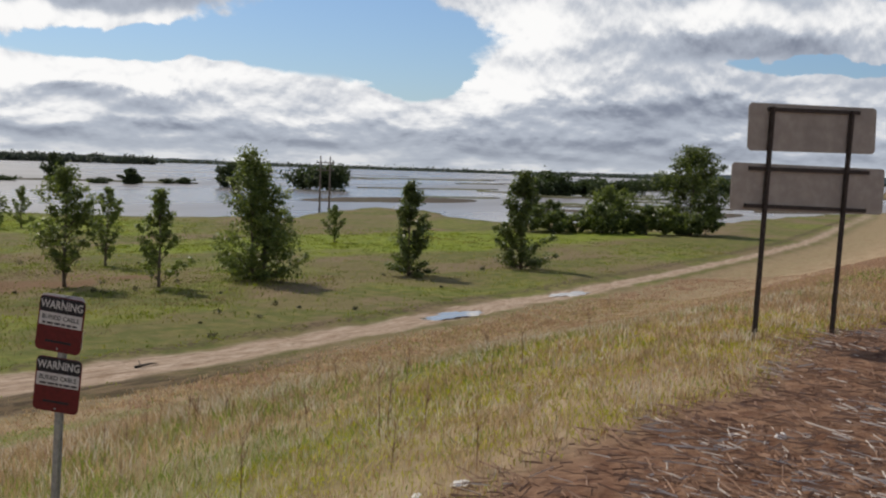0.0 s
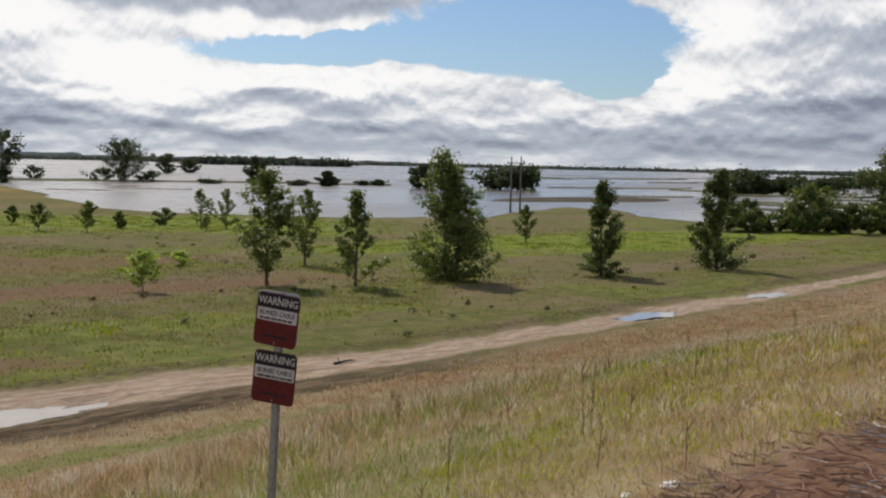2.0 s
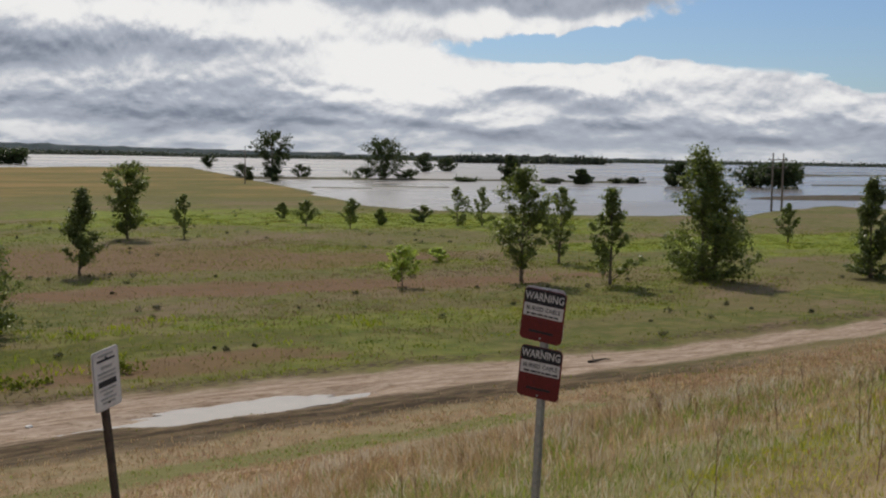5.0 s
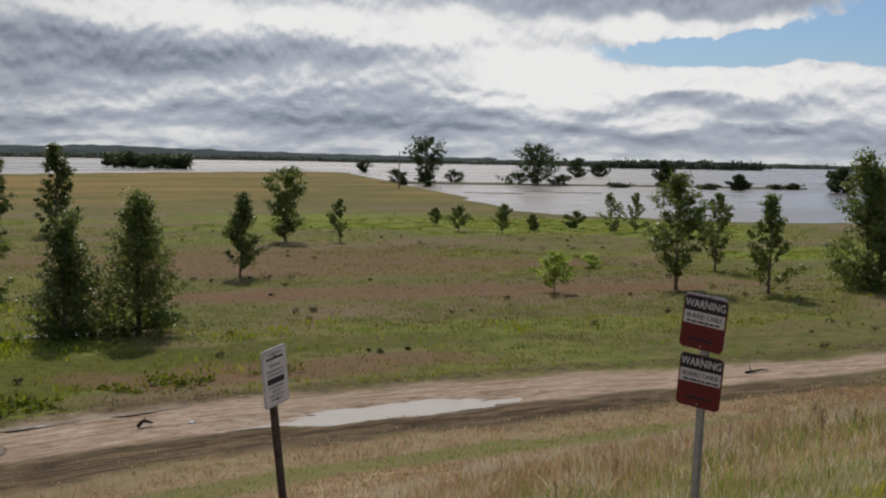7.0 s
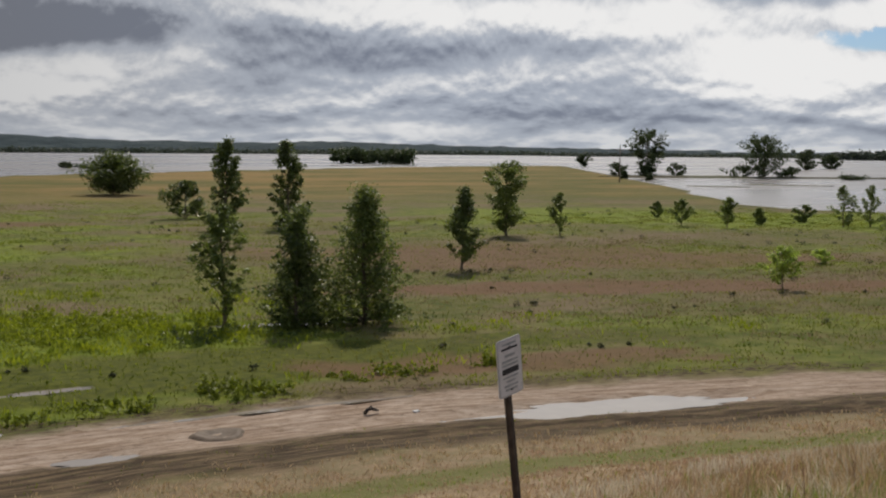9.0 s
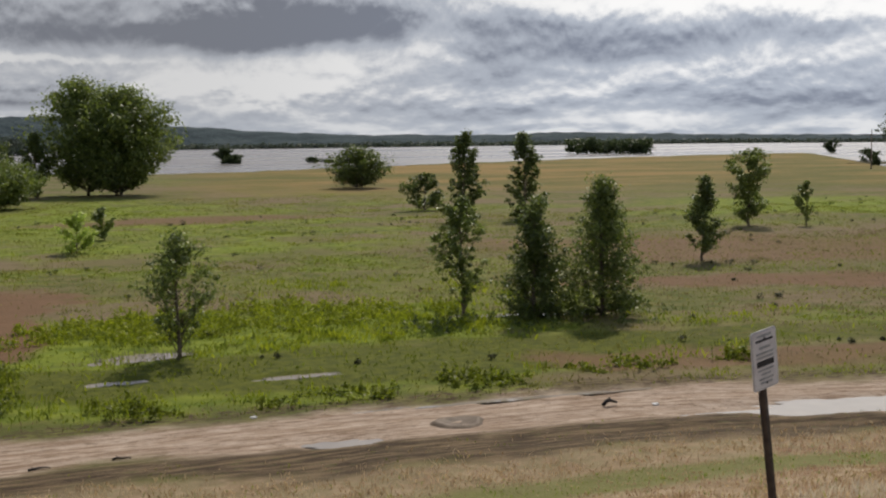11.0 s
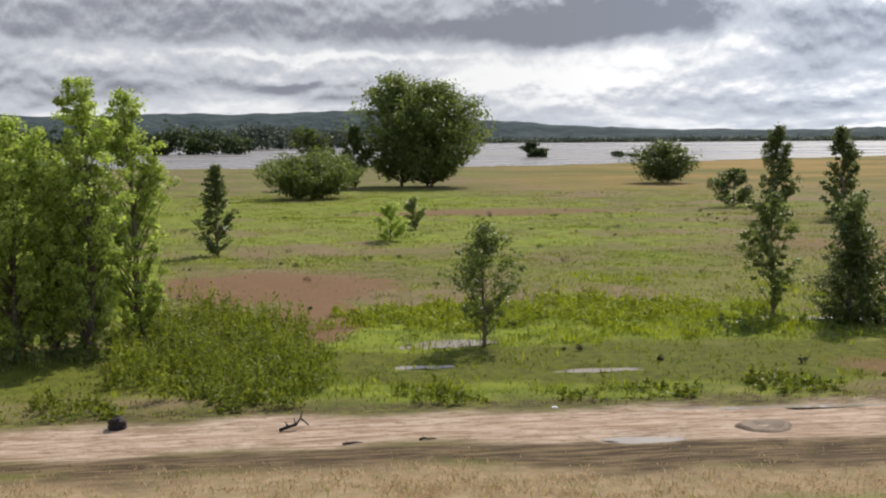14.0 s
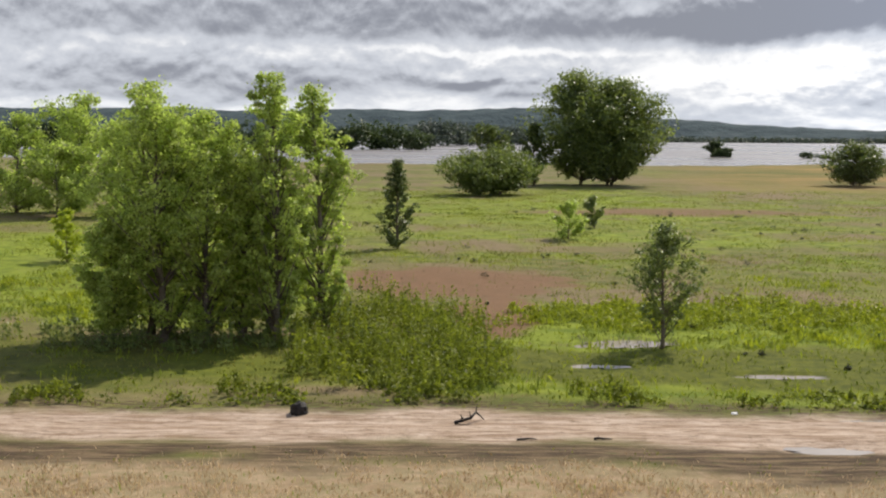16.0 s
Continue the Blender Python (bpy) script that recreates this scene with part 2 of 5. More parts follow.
def waves(x, y, scale, seed):
    """Smooth unevenness from a few sines, about -1 to 1."""
    r = np.random.RandomState(seed)
    v = np.zeros(np.shape(x))
    for k in range(7):
        a, f = r.uniform(0, 6.283), (0.6 + 0.35 * k) / scale
        v = v + np.sin((x * np.cos(a) + y * np.sin(a)) * f * 6.283 + r.uniform(0, 6.283)) / (1 + 0.6 * k)
    return v / 2.2


def shore_in(x, y):
    """Metres by which a place lies inside the shore."""
    a = np.degrees(np.arctan2(x, y))
    return np.interp(a, SHORE_AZ, SHORE_R) - np.hypot(x, y) + 5 * waves(x, y, 40, 5)


PUDDLES = [(24.3, 25.95, 4.5, 1.1, -15), (59.4, 16.0, 2.6, 0.85, -19), (74.0, 12.3, 2.2, 0.7, -15), (9.4, 28.2, 1.1, 0.4, -2),
           (6.6, 42.4, 1.7, 0.9, 5), (5.1, 38.2, 0.9, 0.4, 0), (23.4, 46.2, 4.0, 0.6, -12), (10.5, 36.6, 1.5, 0.35, 0), (16.0, 30.9, 5.0, 0.22, -6)]


def blob(x, y, cx, cy, rx, ry, turn=0.0):
    c, s = math.cos(radians(turn)), math.sin(radians(turn))
    u, v = (x - cx) * c + (y - cy) * s, -(x - cx) * s + (y - cy) * c
    return np.sqrt((u / rx) ** 2 + (v / ry) ** 2)


def ground_z(x, y):
    x, y = np.asarray(x, float), np.asarray(y, float)
    s, along = track_side(x, y)
    z = 0.10 * waves(x, y, 16, 1) + 0.035 * waves(x, y, 2.6, 2)
    z = z * (0.35 + 0.65 * ease(np.abs(s), 1.5, 5))
    z = z + np.interp(s, SLOPE_S, SLOPE_Z)
    z = z - (CREST - 1.5) * ease(s, 40, 62)
    z = z - 0.06 * ease(2.1 - np.abs(s), 0, 0.5)
    for off in (-0.85, 0.85):
        z = z - 0.05 * np.exp(-((s - off) / 0.28) ** 2)
    z = z - 0.16 * np.exp(-((s - 3.6 - 0.4 * waves(along, 0 * along, 30, 4)) / 0.35) ** 2) * ease(x, 12, 20) * ease(x, 45, 36)
    for q in PUDDLES:
        z = z - 0.13 * ease(1.35 + 0.25 * waves(x, y, 1.3, 31) - blob(x, y, *q), 0, 0.5)
    inn = shore_in(x, y)
    far = -0.75 + 0.62 * waves(x * 0.35 + y * 0.1, y, 90, 9) * ease(np.degrees(np.arctan2(x, y)), 58, 70) * ease(np.hypot(x, y), 150, 260)
    k = ease(inn, -6, 8)
    return np.where(s > 6, z, z * k + far * (1 - k))


def one_z(x, y):
    return float(ground_z(np.array([x]), np.array([y]))[0])


def from_arrays(name, verts, faces, mat, parent=None, smooth=False):
    me = bpy.data.meshes.new(name)
    me.from_pydata(verts, [], faces)
    me.materials.append(mat)
    if smooth:
        me.shade_smooth()
    ob = new(name, me)
    if parent is not None:
        ob.parent = parent
    return ob


def quads_mesh(name, v, mat, parent=None, per=4):
    """One mesh from an array of faces (n, per, 3) that share no corners."""
    n = len(v)
    me = bpy.data.meshes.new(name)
    me.vertices.add(n * per)
    me.vertices.foreach_set("co", np.ascontiguousarray(v, dtype=np.float32).ravel())
    me.loops.add(n * per)
    me.loops.foreach_set("vertex_index", np.arange(n * per, dtype=np.int32))
    me.polygons.add(n)
    me.polygons.foreach_set("loop_start", np.arange(0, n * per, per, dtype=np.int32))
    me.update(calc_edges=True)
    me.materials.append(mat)
    ob = new(name, me)
    if parent is not None:
        ob.parent = parent
    return ob


def steps(lo, fine_lo, fine_hi, hi, step, grow):
    mid = list(np.arange(fine_lo, fine_hi, step))
    up, d = [mid[-1]], step
    while up[-1] < hi:
        d *= grow
        up.append(up[-1] + d)
    dn, d = [mid[0]], step
    while dn[-1] > lo:
        d *= grow
        dn.append(dn[-1] - d)
    return np.array(dn[:0:-1] + mid + up[1:])


# ground sheet
gx, gy = steps(-4700, -24, 96, 4700, 0.36, 1.055), steps(-4700, -4, 56, 4700, 0.3, 1.055)
GX, GY = np.meshgrid(gx, gy)
GZ = ground_z(GX, GY)
S_, ALONG_ = track_side(GX, GY)
nx, ny = len(gx), len(gy)
idx = np.arange(nx * ny).reshape(ny, nx)
gf = np.stack([idx[:-1, :-1], idx[:-1, 1:], idx[1:, 1:], idx[1:, :-1]], -1).reshape(-1, 4)
ground_me = bpy.data.meshes.new("ground")
ground_me.vertices.add(nx * ny)
ground_me.vertices.foreach_set("co", np.stack([GX, GY, GZ], -1).astype(np.float32).ravel())
ground_me.loops.add(gf.size)
ground_me.loops.foreach_set("vertex_index", gf.astype(np.int32).ravel())
ground_me.polygons.add(len(gf))
ground_me.polygons.foreach_set("loop_start", np.arange(0, gf.size, 4, dtype=np.int32))
ground_me.update(calc_edges=True)
ground_me.shade_smooth()


def regions(x, y):
    """What grows or lies where, and the grove's painted shade: shares from 0 to 1."""
    s, along = track_side(x, y)
    w1, w2, w3 = waves(x, y, 3.0, 21), waves(x, y, 9.0, 22), waves(x, y, 26.0, 23)
    out = {}
    near_end = ease(x, 12, 2)
    out["track"] = ease(2.0 - 0.45 * ease(x, 72, 105) - 0.8 * ease(x, 25, 50) - 0.55 * near_end + 0.35 * w1 - np.abs(s + 0.15 * w2 + 0.5 * near_end), -0.35, 0.35)
    out["verge"] = ease(5.0 - 1.9 * near_end - 1.6 * ease(x, 24, 40) + 0.7 * w1 + 0.5 * w2 - s, -0.7, 0.7) * ease(s, 0.4, 1.6) * (0.2 + 0.8 * ease(x, 50, 32))
    out["slope"] = ease(s + 0.5 * w1 + 2.2 * ease(x, 28, 44) + 1.5 * near_end, 3.8, 5.0)
    lip = 27.85 + 0.22 * w1 + 0.2 * w2 + np.clip((x - 6.5) * 0.33, 0, 1.7)
    out["mulch"] = ease(s - lip, -0.3, 0.3) * ease(x, 1.5, 4.5) * ease(x, 60, 25)
    out["greenband"] = ease(1.0 - np.abs(s - 8.6 - 0.5 * w2) / 1.7, 0, 0.5) * ease(x, 0, 9) * ease(x, 40, 26) + (0.45 + 0.55 * ease(w1, -0.2, 0.4)) * ease(1 - np.abs(s - 24.4 + 0.6 * w1) / 3.6, 0, 0.5) * ease(x, 5.0, 8)
    brown = ease(1.15 - blob(x, y, 0.5, 60.5, 6.0, 6.0) + 0.2 * w1, 0, 0.3) + ease(1.1 - blob(x, y, 2.2, 49.5, 2.0, 6.0) + 0.2 * w1, 0, 0.3)
    brown = brown + 0.8 * ease(1.1 - blob(x, y, 24, 118, 17, 5, 5) + 0.25 * w2, 0, 0.4) + 0.7 * ease(1.1 - blob(x, y, 54, 66, 24, 11, -35) + 0.3 * w2, 0, 0.5)
    brown = brown + 0.9 * ease(1.1 - blob(x, y, 48, 47, 22, 3.4, -25) + 0.3 * w1, 0, 0.4) + 0.8 * ease(1.1 - blob(x, y, 25.5, 33.2, 8.5, 2.4, -20) + 0.3 * w1, 0, 0.4)
    out["brown"] = np.clip(brown, 0, 1)
    out["field"] = ease(shore_in(x, y), 0, 25) * ease(np.hypot(x, y) + 14 * w3, 145, 235) * ease(np.degrees(np.arctan2(x, y)), 8, 15) * ease(np.degrees(np.arctan2(x, y)), 56, 47)
    lush = ease(1.15 - blob(x, y, 12, 45, 13, 8) + 0.2 * w1, 0, 0.4) + ease(1.1 - blob(x, y, -12, 60, 8, 16) + 0.2 * w1, 0, 0.4) + ease(1.1 - blob(x, y, 118, 35, 46, 13, -28) + 0.25 * w2, 0, 0.5)
    lush = lush + 0.45 * ease(1.1 - blob(x, y, 40, 35, 20, 3.2, -25) + 0.3 * w1, 0, 0.5) + ease(1.1 - blob(x, y, 62, 55, 9, 4, -35) + 0.3 * w1, 0, 0.5) + 0.8 * ease(1.1 - blob(x, y, 2, 122, 48, 56) + 0.5 * w2 + 0.3 * w1, 0, 0.7) + 0.9 * ease(1.1 - blob(x, y, 8, 37, 22, 4.6, -4) + 0.25 * w1, 0, 0.4) + 0.9 * ease(1.1 - blob(x, y, -24, 70, 14, 26) + 0.3 * w2, 0, 0.5)
    bearing = np.degrees(np.arctan2(x, y))
    lush = lush + 0.95 * ease(1 - np.abs(np.hypot(x, y) - 140 + 8 * w2) / 24, 0, 0.5) * ease(bearing, 30, 38) * ease(bearing, 64, 57)
    out["lush"] = np.clip(lush + 0.35 * ease(w3, 0.1, 0.6), 0, 1) * (1 - 0.9 * out["brown"])
    # wet grass; the patch round x = -12 also paints the grove's shadow
    out["marsh"] = np.clip(ease(1.15 - blob(x, y, 14, 37.6, 15, 3.8, -3) + 0.2 * w1, 0, 0.35) + 0.8 * ease(1.1 - blob(x, y, -12, 38.5, 12, 4.6) + 0.2 * w1, 0, 0.4) + 0.7 * ease(1.1 - blob(x, y, 30, 36.5, 8, 2.0, -20) + 0.2 * w1, 0, 0.4), 0, 1)
    out["across"], out["along"] = s, along
    inn = shore_in(x, y)
    out["wet"] = np.clip(ease(16 - inn, 0, 14), 0, 1) * (s < 6)
    out["bed"] = ease(inn, 2, -6) * (s < 6)
    return out


for key, val in regions(GX, GY).items():
    a = ground_me.attributes.new(key, "FLOAT", "POINT")
    a.data.foreach_set("value", np.asarray(val, np.float32).ravel())

GROUND, n, b, o = material("flood_plain_soil_and_grass", 0.95, 0.0, 0.12)
p = n.add("ShaderNodeTexCoord").outputs["Object"]
fine, mid, wide = n.noise(p, 7.0, 6, 0.65), n.noise(p, 0.9, 5, 0.6), n.noise(p, 0.07, 5, 0.6)
spots = n.noise(n.scaled(p, (1, 1, 1), (7, 3, 0)), 2.4, 5, 0.6)
c = n.mix(n.ramp(mid, 0.36, 0.66), (0.085, 0.100, 0.020), (0.16, 0.145, 0.048))
c = n.mix(n.ramp(wide, 0.46, 0.6, 0.0, 0.7), c, (0.165, 0.13, 0.062))
lush = n.mix(n.ramp(mid, 0.3, 0.7), (0.10, 0.14, 0.013), (0.215, 0.255, 0.027))
c = n.mix(n.attr("lush"), c, lush)
# dark wet grass colour, which deepens the grove's shadow on the ground too
wet_shaded_grass = n.mix(n.ramp(spots, 0.35, 0.65), (0.055, 0.062, 0.010), (0.11, 0.118, 0.014))
c = n.mix(n.math("MULTIPLY", n.attr("marsh"), 0.9), c, wet_shaded_grass)
tawny = n.ramp(n.noise(n.scaled(p, (0.55, 1, 1), (3, 8, 0)), 0.09, 7, 0.62), 0.50, 0.58, 0.0, 0.85)
c = n.mix(n.math("MULTIPLY", tawny, n.math("SUBTRACT", 1.0, n.math("MAXIMUM", n.attr("marsh"), n.math("MULTIPLY", n.attr("lush"), 0.85)))), c, n.mix(mid, (0.13, 0.09, 0.05), (0.235, 0.18, 0.105)))
c = n.mix(n.attr("field"), c, n.mix(n.ramp(n.noise(n.scaled(p, (0.5, 1, 1)), 0.022, 9, 0.72), 0.42, 0.58), (0.25, 0.165, 0.055), (0.12, 0.115, 0.028)))
c = n.mix(n.math("MULTIPLY", n.attr("brown"), n.ramp(mid, 0.2, 0.5, 0.6, 1.0)), c, n.mix(mid, (0.12, 0.068, 0.036), (0.21, 0.125, 0.068)))
c = n.mix(n.ramp(spots, 0.62, 0.72, 0.0, 0.5), c, (0.04, 0.045, 0.018))
dry = n.mix(n.ramp(mid, 0.35, 0.65), (0.25, 0.178, 0.102), (0.385, 0.29, 0.185))
dry = n.mix(n.math("MULTIPLY", n.attr("greenband"), 0.75), dry, (0.13, 0.15, 0.035))
low = n.math("MULTIPLY", n.ramp(n.attr("across"), 13.0, 6.0), n.ramp(n.math("ADD", n.math("MULTIPLY", mid, 0.5), n.math("MULTIPLY", spots, 0.5)), 0.42, 0.56, 0.0, 0.5))
dry = n.mix(low, dry, (0.125, 0.115, 0.04))
c = n.mix(n.attr("slope"), c, dry)
mulch = n.mix(n.ramp(fine, 0.35, 0.7), (0.12, 0.058, 0.034), (0.27, 0.16, 0.10))
c = n.mix(n.attr("mulch"), c, mulch)
lane = n.add("ShaderNodeCombineXYZ")
n.put(lane.inputs[0], n.math("MULTIPLY", n.attr("along"), 0.36))
n.put(lane.inputs[1], n.math("MULTIPLY", n.attr("across"), 2.6))
streak = n.noise(lane.outputs[0], 1.5, 6, 0.62, 0.3)
streak2 = n.noise(n.scaled(lane.outputs[0], (2.2, 1, 1), (4, 9, 0)), 2.6, 5, 0.6)
mud = n.mix(n.ramp(streak, 0.38, 0.58), (0.17, 0.12, 0.068), (0.06, 0.041, 0.024))
mud = n.mix(n.ramp(streak2, 0.55, 0.68, 0.0, 0.8), mud, (0.085, 0.088, 0.03))
mud = n.mix(n.ramp(mid, 0.58, 0.74, 0.0, 0.5), mud, (0.25, 0.19, 0.115))
c = n.mix(n.attr("verge"), c, mud)
rim = n.ramp(n.math("ABSOLUTE", n.math("ADD", n.attr("across"), n.math("ADD", 2.55, n.math("MULTIPLY", n.math("SUBTRACT", mid, 0.5), 1.6)))), 0.85, 0.3)
c = n.mix(n.math("MULTIPLY", rim, n.ramp(streak2, 0.44, 0.58)), c, (0.07, 0.047, 0.028))
sand = n.mix(n.ramp(streak, 0.35, 0.65), (0.47, 0.37, 0.285), (0.26, 0.18, 0.12))
sand = n.mix(n.ramp(streak2, 0.52, 0.66, 0.0, 0.75), sand, (0.17, 0.115, 0.07))
sand = n.mix(n.ramp(streak2, 0.42, 0.30, 0.0, 0.6), sand, (0.50, 0.41, 0.33))
sand = n.mix(n.ramp(fine, 0.55, 0.75, 0.0, 0.5), sand, (0.20, 0.15, 0.10))
c = n.mix(n.math("MULTIPLY", n.attr("track"), n.ramp(mid, 0.1, 0.35, 0.8, 1.0)), c, sand)
c = n.mix(n.math("MULTIPLY", n.attr("wet"), 0.5), c, (0.07, 0.075, 0.03))
c = n.mix(n.attr("bed"), c, (0.075, 0.06, 0.042))
c = n.mix(n.ramp(fine, 0.5, 0.8, 0.0, 0.4), c, n.mix(1.0, c, (0.5, 0.5, 0.5), "MULTIPLY"))
n.put(b.inputs["Base Color"], c)
bump(n, b, n.math("ADD", fine, n.math("MULTIPLY", mid, 2.0)), 0.7, 0.06)
ground_me.materials.append(GROUND)
ground = tagged(new("ground", ground_me), "grassy flood plain, dirt track and grass levee slope", "ground", kind="structure")

# flood water
WATER, n, b, o = material("muddy_flood_water", 0.06, 0.0, 0.5)
p = n.add("ShaderNodeTexCoord").outputs["Object"]
n.put(b.inputs["Base Color"], n.mix(n.noise(p, 0.004, 4), (0.15, 0.135, 0.125), (0.195, 0.175, 0.165)))
n.put(b.inputs["Roughness"], n.ramp(n.noise(n.scaled(p, (0.3, 1, 1)), 0.012, 4), 0.4, 0.65, 0.22, 0.38))
bump(n, b, n.noise(p, 0.5, 4), 0.35, 0.12)
w = 4800.0
water = from_arrays("water", [(-w, -w, WATER_Z), (w, -w, WATER_Z), (w, w, WATER_Z), (-w, w, WATER_Z)], [(0, 1, 2, 3)], WATER)
tagged(water, "wide sheet of grey-brown flood water over fields", "flood water", kind="structure")

PUDDLE, n, b, o = material("puddle_water", 0.03, 0.0, 0.5)
p = n.add("ShaderNodeTexCoord").outputs["Object"]
n.put(b.inputs["Base Color"], n.mix(n.noise(p, 1.2, 4), (0.26, 0.22, 0.175), (0.36, 0.31, 0.26)))
bump(n, b, n.noise(p, 5.0, 3), 0.05, 0.01)


def puddle(cx, cy, rx, ry, turn, label):
    """A sheet of standing water lying in its hollow; the ground's uneven rim cuts its outline."""
    m, rim = 90, []
    c, s = math.cos(radians(turn)), math.sin(radians(turn))
    r = random.Random(round(cx * 10))
    ph = [r.uniform(0, 6.28) for _ in range(5)]
    for i in range(m):
        a = 6.28318 * i / m
        q = 1 + 0.14 * math.sin(2 * a + ph[0]) + 0.16 * math.sin(3 * a + ph[1]) + 0.13 * math.sin(5 * a + ph[2]) + 0.10 * math.sin(9 * a + ph[3]) + 0.07 * math.sin(17 * a + ph[4])
        u, v = rx * q * math.cos(a), ry * q * math.sin(a)
        rim.append((cx + u * c - v * s, cy + u * s + v * c))
    mid = [one_z(cx + rx * k * c, cy + rx * k * s) for k in (-0.6, -0.3, 0, 0.3, 0.6)]
    z = sum(mid) / 5 + 0.075
    verts = [(x, y, z) for x, y in rim]
    return tagged(from_arrays("puddle", verts, [tuple(range(m))], PUDDLE), label, "puddle", kind="structure")


for q, label in zip(PUDDLES, ("long muddy rain puddle in the dirt track", "rain puddle reflecting sky on the track", "shallow puddle on the sandy track", "muddy puddle in a wheel rut",
                              "standing water round a young tree", "small pool in wet meadow grass", "standing water behind young trees", "pool among wet grass", "thin water along the track edge")):
    puddle(*q, label)


# ---- trees ----
def tube(points, radii, sides=6):
    """A tapered tube along points: vertices and faces."""
    verts, faces = [], []
    for k, (q, r) in enumerate(zip(points, radii)):
        d = (points[min(k + 1, len(points) - 1)] - points[max(k - 1, 0)]).normalized()
        a = d.orthogonal().normalized()
        c = d.cross(a)
        for i in range(sides):
            t = 6.28318 * i / sides
            verts.append(q + (a * math.cos(t) + c * math.sin(t)) * r)
    for k in range(len(points) - 1):
        for i in range(sides):
            j = (i + 1) % sides
            faces.append((k * sides + i, k * sides + j, (k + 1) * sides + j, (k + 1) * sides + i))
    faces.append(tuple(range(sides))[::-1])
    faces.append(tuple(range((len(points) - 1) * sides, len(points) * sides)))
    return verts, faces


def leaves(rs, centres, spread, size, count):
    """Small pointed leaves in flattened clumps round centres, their upper faces turned up and outwards."""
    k = rs.randint(0, len(centres), count)
    off = rs.normal(0, 1, (count, 3))
    off *= (rs.uniform(0, 1, (count, 1)) ** 0.4) / np.linalg.norm(off, axis=1)[:, None]
    pos = centres[k] + off * spread[k][:, None] * np.array([1.55, 1.55, 0.95])
    pos += off * spread[k][:, None] * np.where(rs.uniform(0, 1, (count, 1)) < 0.2, 0.7, 0.0)
    nrm = rs.normal(0, 0.55, (count, 3)) + off * 0.55 + np.array([0, 0, 0.55])
    nrm /= np.linalg.norm(nrm, axis=1)[:, None]
    a = np.cross(nrm, rs.normal(0, 1, (count, 3)))
    a /= np.linalg.norm(a, axis=1)[:, None]
    c = np.cross(nrm, a)
    ln = size * rs.uniform(0.6, 1.3, (count, 1))
    return np.stack([pos - a * ln * 0.5, pos + c * ln * 0.36, pos + a * ln * 0.5, pos - c * ln * 0.36], 1)


PROFILES = {  # (share of height, share of half width)
    "cottonwood": ((0.06, 0.35), (0.2, 0.85), (0.4, 1.0), (0.62, 0.78), (0.82, 0.5), (1.0, 0.12)),
    "pyramid": ((0.01, 0.8), (0.12, 1.0), (0.35, 0.88), (0.55, 0.68), (0.75, 0.46), (0.9, 0.26), (1.0, 0.1)),
    "grove": ((0.10, 0.5), (0.3, 0.85), (0.5, 1.0), (0.7, 0.9), (0.88, 0.6), (1.0, 0.15)),
    "clear_stem": ((0.22, 0.4), (0.36, 0.95), (0.55, 1.0), (0.75, 0.75), (0.9, 0.45), (1.0, 0.1)),
    "cone": ((0.2, 0.85), (0.28, 1.0), (0.5, 0.74), (0.75, 0.42), (1.0, 0.08)),
    "spire": ((0.03, 0.55), (0.15, 1.0), (0.4, 0.8), (0.65, 0.55), (0.85, 0.33), (1.0, 0.08)),
    "round": ((0.0, 0.7), (0.2, 0.97), (0.5, 1.0), (0.75, 0.82), (0.92, 0.5), (1.0, 0.25)),
    "big": ((0.06, 0.55), (0.2, 0.85), (0.45, 1.0), (0.65, 0.9), (0.82, 0.66), (0.94, 0.4), (1.0, 0.2)),
    "oak": ((0.12, 0.3), (0.35, 0.75), (0.6, 1.0), (0.8, 0.9), (0.93, 0.6), (1.0, 0.3)),
}


